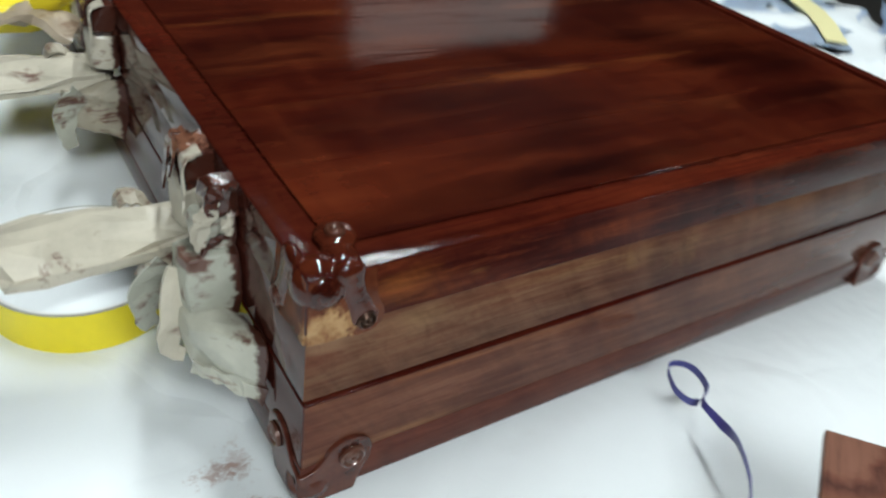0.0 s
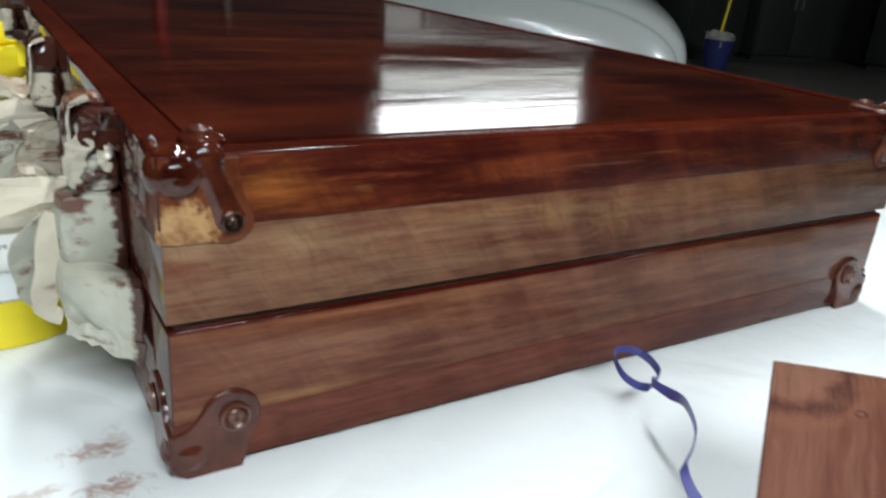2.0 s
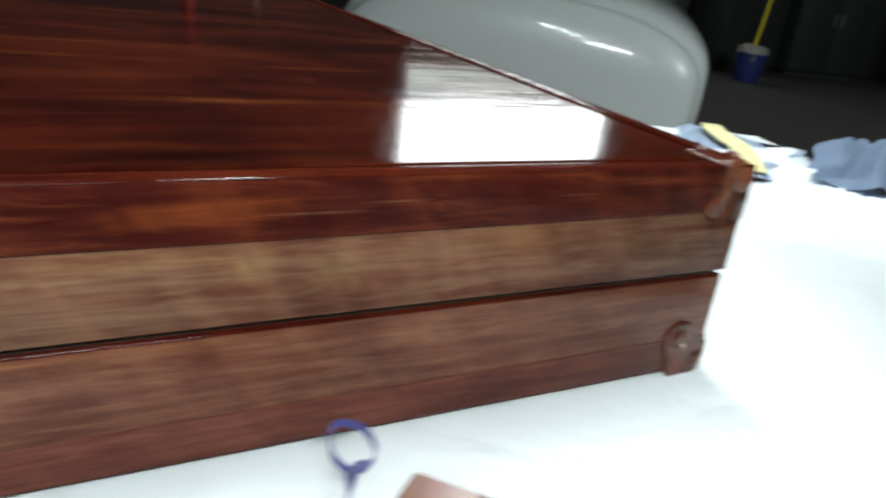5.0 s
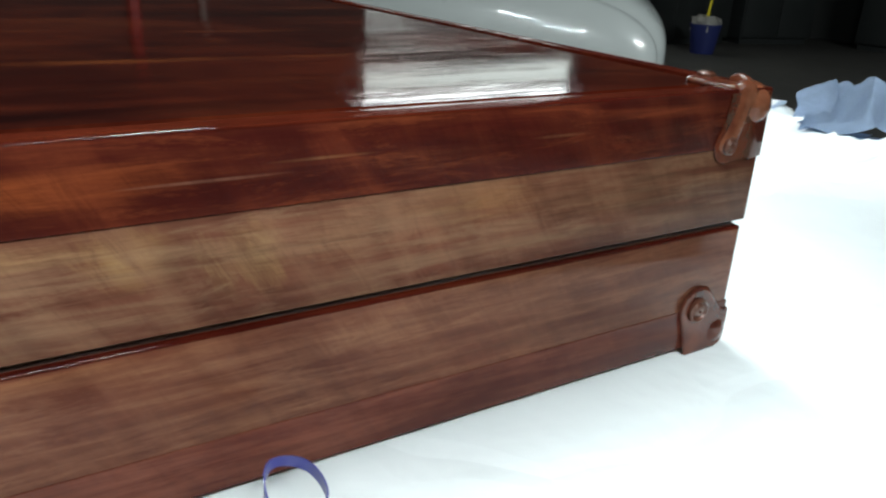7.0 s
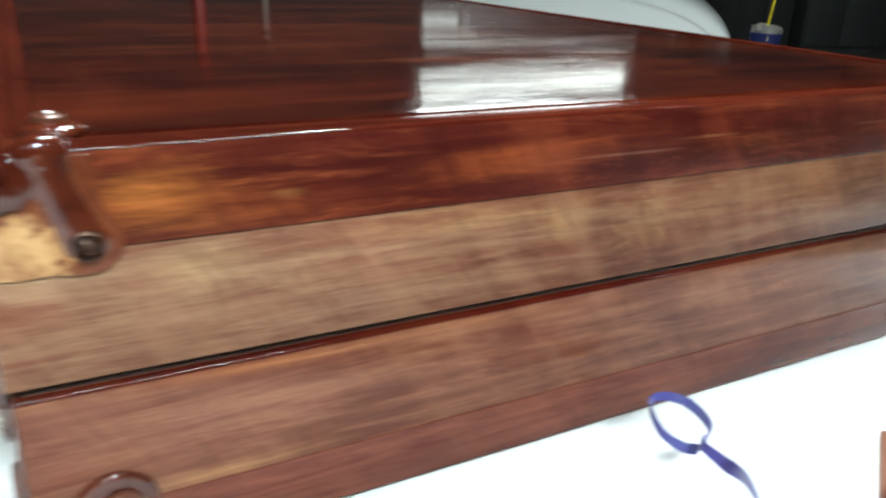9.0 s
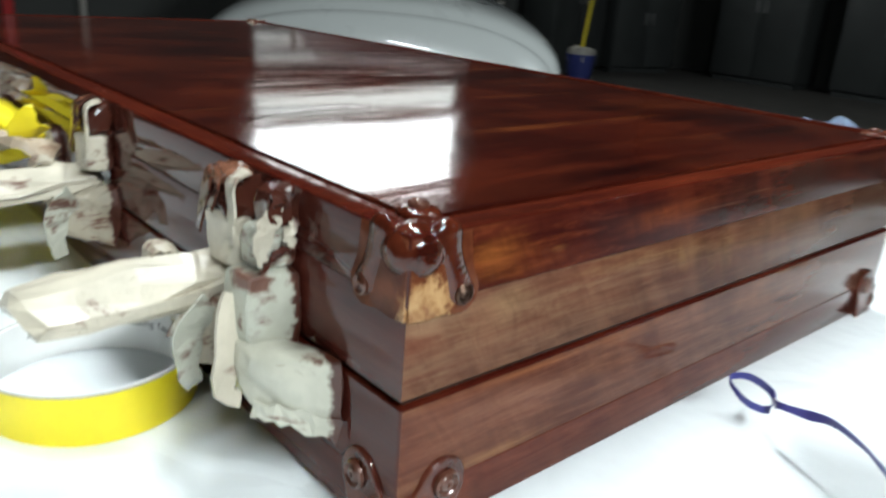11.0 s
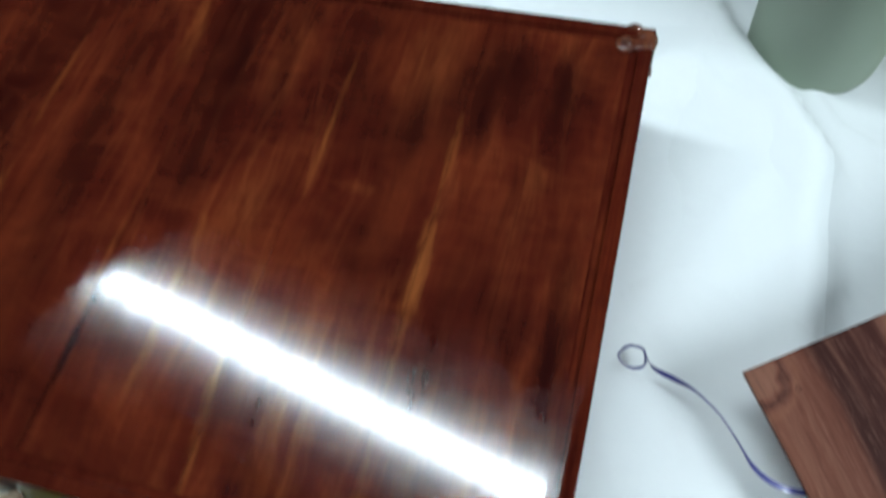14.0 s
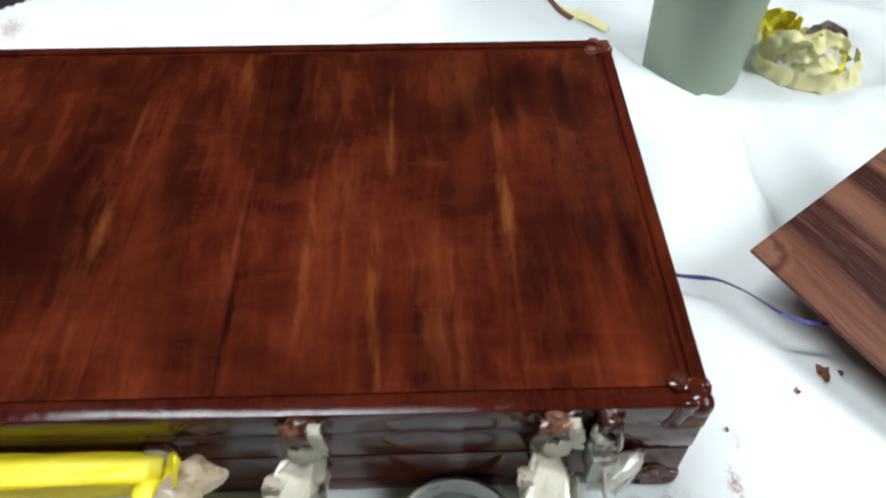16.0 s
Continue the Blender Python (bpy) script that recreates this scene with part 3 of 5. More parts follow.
def tape(name, col, smear=(0.075, 0.022, 0.012), amount=0.5, gloss=0.45, soaked=0.010):
    """Crepe masking tape with brown smears of stain on it; soaked: the stain was brushed over its edge along the case."""
    n = Nodes(name)
    v = n.coords()
    crepe = n.noise(n.coords((1, 1, 0.2)), 700, 3, 0.6)
    tone = n.noise(v, 40, 4, 0.6)
    dirt = n.noise(n.coords((0.8, 0.8, 1.3)), 46, 5, 0.62, 0.3)
    comb = n.noise(n.coords((0.35, 0.35, 3.4)), 95, 5, 0.7, 0.3)
    base = n.mix(n.ramp(tone, (0.3, grey(0.0)), (0.7, grey(1.0))), tuple(0.74 * c for c in col), tuple(min(1, 1.10 * c) for c in col))
    base = n.mix(n.ramp(dirt, (0.56 - 0.10 * amount, grey(0.0)), (0.84 - 0.10 * amount, grey(0.45))), base, tuple(0.5 * a + 0.5 * b for a, b in zip(col, smear)))
    stroke = n.maths("MULTIPLY", n.ramp(dirt, (0.58 - 0.10 * amount, grey(0.0)), (0.64 - 0.10 * amount, grey(1.0))), n.ramp(comb, (0.44, grey(0.0)), (0.52, grey(1.0))))
    base = n.mix(n.maths("MULTIPLY", stroke, 0.92), base, tuple(1.3 * c for c in smear))
    if soaked:
        x = n.add("ShaderNodeSeparateXYZ", Vector=v).outputs[0]
        lap = n.maths("ADD", x, n.maths("MULTIPLY", n.maths("SUBTRACT", n.noise(n.coords((1, 1, 2.0)), 120, 5, 0.7), 0.5), soaked))
        base = n.mix(n.ramp(n.maths("ADD", n.maths("MULTIPLY", lap, 100.0), 0.8), (0.30, grey(0.0)), (0.44, grey(1.0))), base, tuple(0.7 * c for c in smear))
    return n.done(Base_Color=base, Roughness=n.maths("ADD", n.maths("MULTIPLY", tone, 0.3), gloss - 0.15), Normal=n.bump(crepe, 0.2, 0.0004, n.bump(n.noise(v, 190, 4, 0.6), 0.3, 0.0010)), Coat_Weight=0.35, Coat_Roughness=0.16)


BRACKET = bracket_material("varnished_bracket", None, (0.026, 0.0042, 0.0024), (0.082, 0.0165, 0.0068))
BRACKET_FOOT = bracket_material("rubbed_foot_bracket", None, (0.040, 0.0092, 0.0060), (0.105, 0.0300, 0.0165))
BRACKET_WORN = bracket_material("worn_bracket", ((0.0060, -0.0015, 0.0785), (0.0125, 0.0050, 0.0092)), (0.055, 0.0125, 0.0062), (0.130, 0.0370, 0.0150))
BRACKET_RUBBED = bracket_material("rubbed_far_bracket", None, (0.065, 0.0160, 0.0085), (0.160, 0.0540, 0.0260), 0.18)
SCREW = plain("screw_steel", (0.085, 0.050, 0.036), 0.3, 300, 0.4, 0.2, metal=0.9)
SCREW_STAINED = plain("screw_stained", (0.085, 0.028, 0.015), 0.35, 300, 0.4, 0.2, metal=0.2, coat=0.7)
GROOVE = plain("dark_groove", (0.012, 0.008, 0.006), 0.4, 90, 0.4, 0.2, coat=0.6)
LIP = plain("varnished_lip", (0.055, 0.034, 0.026), 0.35, 160, 0.5, 0.5, coat=0.7)
TAPE_CREAM = tape("cream_tape", (0.50, 0.455, 0.36), amount=0.0, soaked=0.006)
TAPE_GREEN = tape("greenish_tape", (0.40, 0.40, 0.33), amount=0.75)
TAPE_PALE = tape("pale_glossy_tape", (0.46, 0.45, 0.365), amount=0.0, gloss=0.34, soaked=0.006)
TAPE_DIRTY = tape("stained_tape", (0.36, 0.32, 0.245), amount=0.7)
TAPE_BROWN = tape("brown_soaked_tape", (0.055, 0.016, 0.010), smear=(0.14, 0.060, 0.035), amount=0.2, gloss=0.2, soaked=0.0)
KRAFT = tape("kraft_paper", (0.40, 0.32, 0.23), smear=(0.16, 0.10, 0.06), amount=0.5, gloss=0.6)
YELLOW = plain("yellow_tape", (0.80, 0.66, 0.02), 0.45, 220, 0.12, 0.15)
PALE_YELLOW = plain("pale_yellow_tape", (0.78, 0.72, 0.38), 0.5, 160, 0.15, 0.2)
CORE = plain("roll_core_card", (0.72, 0.72, 0.70), 0.6, 200, 0.08, 0.1)
ROLL_EDGE = plain("roll_side_grey", (0.30, 0.30, 0.26), 0.55, 300, 0.2, 0.2)
PRINT = plain("print_dark", (0.05, 0.05, 0.05), 0.6)
BLUE = plain("blue_plastic_ribbon", (0.050, 0.052, 0.215), 0.35, 250, 0.3, 0.1, coat=0.3)
SAGE = plain("sage_plastic", (0.272, 0.335, 0.245), 0.5, 40, 0.06, 0.08)
CLOTH = plain("blue_microfibre", (0.36, 0.45, 0.60), 0.95, 900, 0.25, 0.8, distance=0.002, spec=0.1)
CLOTH_PALE = plain("pale_blue_cloth", (0.56, 0.65, 0.77), 0.95, 900, 0.2, 0.6, distance=0.002, spec=0.1)
CHIP = plain("brown_flakes", (0.16, 0.055, 0.03), 0.5, 200, 0.5, 0.3)
TABLE = wood("table_wood", (0.07, 0.03, 0.018), (0.14, 0.065, 0.04), (0.2, 0.1, 0.06), (0.25, 0.14, 0.08), coat=0.0, rough=0.6)
CONCRETE = plain("concrete_floor", (0.075, 0.070, 0.062), 0.6, 9, 0.35, 0.2, distance=0.004)
WALL = plain("dark_wall_paint", (0.060, 0.062, 0.058), 0.8, 12, 0.25, 0.15, distance=0.004)
CEILING = plain("ceiling_boards", (0.045, 0.045, 0.042), 0.9, 8, 0.2, 0.1)
CAR_PAINT = plain("white_car_paint", (0.76, 0.80, 0.78), 0.3, 6, 0.03, 0.0, coat=1.0)
RUBBER = plain("black_rubber", (0.02, 0.02, 0.02), 0.7, 80)
ALLOY = plain("alloy_grey", (0.4, 0.4, 0.4), 0.3, 80, 0.1, 0.05, metal=0.8)
DARK_GLASS = plain("dark_car_glass", (0.015, 0.018, 0.02), 0.5, 20, 0.1, 0.0, spec=0.2)
DARK_METAL = plain("dark_painted_metal", (0.030, 0.033, 0.032), 0.5, 30, 0.4, 0.1)
GREY_METAL = plain("grey_painted_metal", (0.16, 0.165, 0.16), 0.5, 30, 0.25, 0.1)
PIPE = plain("pale_pipe", (0.42, 0.40, 0.36), 0.5, 30, 0.2, 0.1)
RED = plain("red_paint", (0.55, 0.03, 0.03), 0.4, 30, 0.2, 0.1)
BUCKET_BLUE = plain("blue_bucket_plastic", (0.03, 0.04, 0.17), 0.45, 30, 0.2, 0.1)


def glowing(name, col, strength):
    n = Nodes(name)
    return n.done(Base_Color=(0.8, 0.8, 0.8), Emission_Color=col, Emission_Strength=strength)


DIFFUSER = glowing("lamp_diffuser", (0.90, 0.97, 1.0), 4.0)
PANE_BRIGHT = glowing("bright_pane", (0.93, 0.98, 1.0), WINDOW)
PANE_DIM = glowing("dim_pane", (0.86, 0.95, 0.92), WINDOW * 0.07)
PANE_GREY = glowing("grey_pane", (0.86, 0.95, 0.92), WINDOW * 0.22)


def paper_material(name, tone, stains=()):
    n = Nodes(name)
    v = n.coords()
    soft = n.noise(v, 7, 4, 0.5)
    fibre = n.noise(v, 260, 4, 0.6)
    crease = n.add("ShaderNodeTexVoronoi", Vector=n.mix(0.08, v, n.add("ShaderNodeTexNoise", Vector=v, Scale=9.0).outputs[1]), Scale=7.0)
    crease.feature = "DISTANCE_TO_EDGE"
    line = n.ramp(crease.outputs["Distance"], (0.0, (0, 0, 0)), (0.05, (1, 1, 1)))
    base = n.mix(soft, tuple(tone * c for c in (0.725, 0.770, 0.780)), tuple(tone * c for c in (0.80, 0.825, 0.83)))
    stain = n.noise(v, 17, 6, 0.6, 0.4)
    base = n.mix(n.maths("MULTIPLY", n.ramp(stain, (0.68, (0, 0, 0)), (0.8, (1, 1, 1))), 0.2), base, (0.62, 0.57, 0.5))
    brushed = n.noise(n.coords((0.8, 1.2, 1.0)), 300, 6, 0.72, 0.8)
    for at, radii, strength in stains:
        far = n.spot((*at, 0.0), (*radii, 0.05), brushed, 3.6)
        base = n.mix(n.maths("MULTIPLY", n.ramp(far, (0.15, grey(1.0)), (0.80, grey(0.0))), 0.85 * strength), base, (0.30, 0.130, 0.075))
    nor = n.bump(fibre, 0.08, 0.0005, n.bump(line, 0.35, 0.0018, n.bump(soft, 0.9, 0.013, n.bump(n.noise(v, 24, 3, 0.5, 0.6), 0.5, 0.0022))))
    return n.done(Base_Color=base, Roughness=0.55, Normal=nor, Specular_IOR_Level=0.3)


PAPER = paper_material("white_paper", 1.0, (((-0.016, 0.004), (0.013, 0.007), 0.9), ((-0.020, 0.024), (0.012, 0.006), 0.7), ((-0.024, -0.007), (0.020, 0.004), 0.6), ((-0.002, -0.040), (0.013, 0.006), 0.95), ((-0.036, 0.010), (0.012, 0.004), 0.5), ((0.028, -0.050), (0.012, 0.005), 0.35), ((-0.012, 0.026), (0.006, 0.012), 0.4), ((0.520, 0.590), (0.030, 0.020), 0.7)))
# the same paper, its colour toned down for weaker light past the fold
PAPER_DIMMED = paper_material("dimmed_lower_paper", 0.86)

# ---------------------------------------------------------------- the room
FLOOR, TOP, WEST, EAST, SOUTH, NORTH = -0.75, 3.2, -4.0, 9.6, -4.0, 6.5
tagged(part("floor", box((WEST - 0.2, SOUTH - 0.2, FLOOR - 0.2), (EAST + 0.2, NORTH + 0.2, FLOOR)), CONCRETE), "dark grey concrete workshop floor", "floor", kind="structure")
tagged(part("ceiling", box((WEST - 0.2, SOUTH - 0.2, TOP), (EAST + 0.2, NORTH + 0.2, TOP + 0.2)), CEILING), "dull grey boarded workshop ceiling", "ceiling", kind="structure")
tagged(part("wall_west", box((WEST - 0.2, SOUTH - 0.2, FLOOR), (WEST, NORTH + 0.2, TOP)), WALL), "dark painted workshop wall", "wall", kind="structure")
tagged(part("wall_east", box((EAST, SOUTH - 0.2, FLOOR), (EAST + 0.2, NORTH + 0.2, TOP)), WALL), "dark painted workshop wall", "wall", kind="structure")
tagged(part("wall_south", box((WEST, SOUTH - 0.2, FLOOR), (EAST, SOUTH, TOP)), WALL), "dark painted workshop wall", "wall", kind="structure")
# the north wall, with one high window
WX0, WX1, WZ0, WZ1 = 3.35, 5.98, 0.58, 3.08
bm = bmesh.new()
add_box(bm, (WEST, NORTH, FLOOR), (WX0, NORTH + 0.2, TOP))
add_box(bm, (WX1, NORTH, FLOOR), (EAST, NORTH + 0.2, TOP))
add_box(bm, (WX0, NORTH, FLOOR), (WX1, NORTH + 0.2, WZ0))
add_box(bm, (WX0, NORTH, WZ1), (WX1, NORTH + 0.2, TOP))
tagged(part("wall_north", bm, WALL), "dark painted workshop wall with a high window", "wall", kind="structure")
window = tagged(empty("window_1", (WX0, NORTH, WZ0)), "wide lit window with dark bars", "window", kind="structure")
window.matrix_basis = Matrix.Identity(4)
for lo, hi, mat in ((WZ0 + 0.03, 0.73, PANE_DIM), (0.80, 0.89, PANE_DIM), (1.18, 1.42, PANE_GREY), (1.55, 2.30, PANE_BRIGHT), (2.50, WZ1 - 0.03, PANE_DIM)):
    part("pane", box((WX0 + 0.03, NORTH + 0.1, lo), (WX1 - 0.03, NORTH + 0.12, hi)), mat, window)
for lo, hi in ((WZ0, WZ0 + 0.03), (0.73, 0.80), (0.89, 1.18), (1.42, 1.55), (2.30, 2.50), (WZ1 - 0.03, WZ1)):
    part("window_bar", box((WX0 + 0.03, NORTH + 0.02, lo), (WX1 - 0.03, NORTH + 0.14, hi), 0.006), DARK_METAL, window)
for x0 in (WX0, WX1 - 0.03):
    part("window_frame", box((x0, NORTH + 0.02, WZ0), (x0 + 0.03, NORTH + 0.14, WZ1), 0.006), DARK_METAL, window)

# pipes on the north wall
first = None
for x in (1.87, 3.75, 5.24, 5.90, 6.45):
    if first is None:
        first = tagged(part("wall_pipe", lathe(bmesh.new(), [(0.03, FLOOR), (0.03, 0.74)], 12, pose(0, 0, 0)), PIPE), "pale upright pipe on the dark wall", "pipe", "pipes on the wall")
        first.location = (x, NORTH - 0.05, 0)
    else:
        copy_thing(first, pose(x, NORTH - 0.05, 0))
tagged(part("red_post", box((1.30, NORTH - 0.08, FLOOR), (1.38, NORTH - 0.01, 1.0), 0.01), RED), "narrow red painted post by the wall", "post")


# ---------------------------------------------------------------- lamps
def tube_lamp(at, turn, length, strength, label, aim=None):
    """A hanging tube lamp; its light leaves through the diffuser's underside."""
    lamp = tagged(empty("ceiling_lamp", (0, 0, 0)), label, "lamp", "tube lamps under the ceiling")
    lamp.matrix_basis = Matrix.Translation(at) @ pose(0, 0, 0, 0, 0, turn)
    part("housing", box((-0.06, -length / 2 - 0.03, 0.03), (0.06, length / 2 + 0.03, 0.075), 0.008), GREY_METAL, lamp)
    part("diffuser", box((-0.026, -length / 2, -0.012), (0.026, length / 2, 0.030), 0.012, 4), DIFFUSER, lamp, "glowing white diffuser")
    for e in (-1, 1):
        y = e * (length / 2 + 0.012)
        part("end_cap", box((-0.045, y - 0.012, -0.015), (0.045, y + 0.012, 0.032), 0.006), GREY_METAL, lamp)
    for e in (-1, 1):
        part("cord", lathe(bmesh.new(), [(0.004, 0.07), (0.004, TOP - at[2])], 8, Matrix.Translation((0, e * length * 0.35, 0))), DARK_METAL, lamp)
    light = bpy.data.lights.new("tube_light", "AREA")
    light.shape, light.size, light.size_y = "RECTANGLE", 0.044, length
    light.energy, light.color = strength * math.pi * 0.08 * length, (0.90, 0.97, 1.0)
    glow = new("tube_light", light)
    lean = 0.0
    if aim is not None:
        way = Matrix.Rotation(radians(-turn), 3, "Z") @ (Vector(aim) - Vector(at))
        lean = math.atan2(way.x, -way.z)
    glow.parent = lamp
    glow.matrix_basis = Matrix.Translation((0, 0, -0.055 if lean else -0.014)) @ Matrix.Rotation(-lean, 4, "Y")
    return lamp


tube_lamp((0.37, 0.52, 1.32), -13.0, 1.2, TUBE, "hanging tube lamp over the bench")
tube_lamp((-0.30, -1.35, 1.45), -80.0, 1.2, TUBE_BACK, "unseen hanging tube lamp across the workshop", (0.1, -0.1, 0.0))
# fill lamp added out of view to brighten the car and the background
tube_lamp((3.4, -2.3, 2.45), 50.0, 1.5, TUBE_FILL, "unseen hanging tube lamp across the workshop", (3.2, 4.0, 0.0))


# ---------------------------------------------------------------- the bench and its paper
OUTLINE = [(-0.62, -0.60), (0.58, -0.60), (0.70, -0.10), (0.87, 0.42), (0.65, 0.51), (0.46, 0.76), (0.30, 1.02), (-0.62, 1.02)]


def inside(x, y, outline):
    """How far a point lies within the outline (convex or nearly so)."""
    c = False
    near = 9.0
    for (x0, y0), (x1, y1) in zip(outline, outline[1:] + outline[:1]):
        if (y0 > y) != (y1 > y) and x < (x1 - x0) * (y - y0) / (y1 - y0) + x0:
            c = not c
        u = max(0, min(1, ((x - x0) * (x1 - x0) + (y - y0) * (y1 - y0)) / ((x1 - x0) ** 2 + (y1 - y0) ** 2)))
        near = min(near, math.hypot(x - x0 - u * (x1 - x0), y - y0 - u * (y1 - y0)))
    return near if c else -near


def step(a, b, x):
    u = max(0.0, min(1.0, (x - a) / (b - a)))
    return u * u * (3 - 2 * u)


def past_fold(x, y):
    """How far a place lies beyond the upper sheet's edge, on the lower sheet."""
    edge = -0.126 + 0.72 * 0.012 * math.log(1 + math.exp((x - 0.352) / 0.012))
    return 0.81 * (edge - y) + 0.004 * noise.noise(Vector((x * 22, y * 22, 1.0)))


def paper_height(x, y):
    """The lie of the paper: flat under the case, a fold by the cup, and loose waves."""
    s = past_fold(x, y)
    away = max(0.0, -x - 0.01, x - 0.335, -y - 0.01)
    loose = step(0.0, 0.12, away)
    h = 0.0035 * loose * noise.noise(Vector((x * 7, y * 7, 0.3)))
    fold = 1 - abs(noise.noise(Vector((x * 6.0 + 3, y * 6.0, 1.7)))) * 2.2
    h += 0.004 * loose * max(0.0, fold) ** 3
    right = step(0.28, 0.36, x) * step(-0.10, -0.16, y)
    h += right * (0.006 * noise.noise(Vector((x * 14, y * 14, 5.0))) + 0.008 * max(0, 1 - 3 * abs(noise.noise(Vector((x * 9, y * 9, 8.0))))) ** 2)
    loose_east = step(0.345, 0.42, x) * step(0.45, 0.25, y)
    bend = noise.noise(Vector((x * 5, y * 5, 3.0)))
    ridge = max(0.0, 1 - 4.5 * abs(noise.noise(Vector((x * 5.5 + 0.5 * bend, y * 11 - 0.4 * bend, 11.0)))))
    h += loose_east * (0.0085 * ridge ** 1.6 + 0.0030 * noise.noise(Vector((x * 17, y * 17, 4.0))))
    lower = step(0.13, 0.20, x)
    h += 0.003 * math.exp(-((s + 0.004) / 0.010) ** 2) * lower
    h -= 0.022 * step(0.0, 0.028, s) * lower
    return h


bm = bmesh.new()
STEP = 0.008
cols, rows_ = int(1.54 / STEP) + 1, int(1.68 / STEP) + 1
grid = {}
for i in range(cols):
    for j in range(rows_):
        x, y = -0.64 + i * STEP, -0.62 + j * STEP
        edge = inside(x, y, OUTLINE) + 0.012 * noise.noise(Vector((x * 6, y * 6, 2)))
        if edge > 0:
            drop = -0.004 * step(0.03, 0.0, edge)
            grid[i, j] = bm.verts.new((x, y, paper_height(x, y) + drop))
for i in range(cols - 1):
    for j in range(rows_ - 1):
        k = [(i, j), (i + 1, j), (i + 1, j + 1), (i, j + 1)]
        if all(q in grid for q in k):
            bm.faces.new([grid[q] for q in k])
paper = tagged(part("paper_sheet", bm, PAPER), "white creased masking paper spread over the bench", "paper", kind="structure")
paper.data.materials.append(PAPER_DIMMED)
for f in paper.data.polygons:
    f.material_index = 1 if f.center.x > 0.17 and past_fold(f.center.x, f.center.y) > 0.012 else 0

bench = tagged(empty("workbench", (0.1, 0.2, FLOOR)), "brown wooden workbench under the paper", "workbench")
bench.matrix_basis = Matrix.Identity(4)
bm = bmesh.new()
mid = Vector((0.1, 0.2))
ring = [Vector(p).lerp(mid, 0.015) for p in OUTLINE]
bottom = bm.faces.new([bm.verts.new((p.x, p.y, -0.075)) for p in ring])
out = bmesh.ops.extrude_face_region(bm, geom=[bottom])
bmesh.ops.translate(bm, vec=(0, 0, 0.035), verts=[v for v in out["geom"] if isinstance(v, bmesh.types.BMVert)])
part("benchtop", bm, TABLE, bench)
for x, y in ((-0.52, -0.5), (0.48, -0.5), (-0.52, 0.92), (0.25, 0.9), (0.70, 0.36)):
    part("leg", box((x - 0.03, y - 0.03, FLOOR), (x + 0.03, y + 0.03, -0.075), 0.003), TABLE, bench)

# ---------------------------------------------------------------- the case
W, L, H, SEAM = 0.3405, 0.72, 0.0985, 0.0495
case = tagged(empty("wooden_case", (0, 0, 0)), "long mahogany-varnished wooden case with taped fittings", "case")


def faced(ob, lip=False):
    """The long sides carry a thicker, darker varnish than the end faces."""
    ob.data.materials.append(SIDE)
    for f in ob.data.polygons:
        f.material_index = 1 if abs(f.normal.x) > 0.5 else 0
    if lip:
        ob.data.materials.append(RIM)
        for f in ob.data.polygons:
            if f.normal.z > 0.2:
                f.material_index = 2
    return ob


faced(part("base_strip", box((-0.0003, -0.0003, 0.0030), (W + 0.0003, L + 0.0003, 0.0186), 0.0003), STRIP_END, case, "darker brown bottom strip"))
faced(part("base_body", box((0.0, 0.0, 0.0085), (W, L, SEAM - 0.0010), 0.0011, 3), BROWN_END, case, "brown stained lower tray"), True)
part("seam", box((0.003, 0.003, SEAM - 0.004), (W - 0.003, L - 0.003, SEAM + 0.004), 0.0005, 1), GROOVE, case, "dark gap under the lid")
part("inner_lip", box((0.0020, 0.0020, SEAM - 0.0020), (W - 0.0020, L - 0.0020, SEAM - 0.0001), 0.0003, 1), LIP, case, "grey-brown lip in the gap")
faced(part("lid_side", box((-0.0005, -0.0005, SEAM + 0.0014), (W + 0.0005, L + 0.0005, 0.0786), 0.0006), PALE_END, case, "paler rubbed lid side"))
# the varnished cap with its shallow recess
bm = bmesh.new()
add_box(bm, (-0.0011, -0.0011, 0.0784), (W + 0.0011, L + 0.0011, H), 0.0007, 3)
top = max((f for f in bm.faces), key=lambda f: (round(f.calc_center_median().z, 5), f.calc_area()))
bmesh.ops.inset_region(bm, faces=[top], thickness=0.0107, depth=0.0)
bmesh.ops.inset_region(bm, faces=[top], thickness=0.0006, depth=-0.0016)
cap = part("lid_cap", bm, RED_END, case, "dark red varnished lid rim")
cap.data.materials.append(RIM)
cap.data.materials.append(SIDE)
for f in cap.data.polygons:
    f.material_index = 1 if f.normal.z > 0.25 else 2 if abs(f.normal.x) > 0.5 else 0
cuts = [0.0124, 0.056, 0.101, 0.183, 0.271, 0.345, 0.43, 0.512, 0.59, 0.664, L - 0.0124]
for a, b in zip(cuts, cuts[1:]):
    z = H - 0.0004
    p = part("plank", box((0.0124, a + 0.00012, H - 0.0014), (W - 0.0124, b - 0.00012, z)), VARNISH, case)


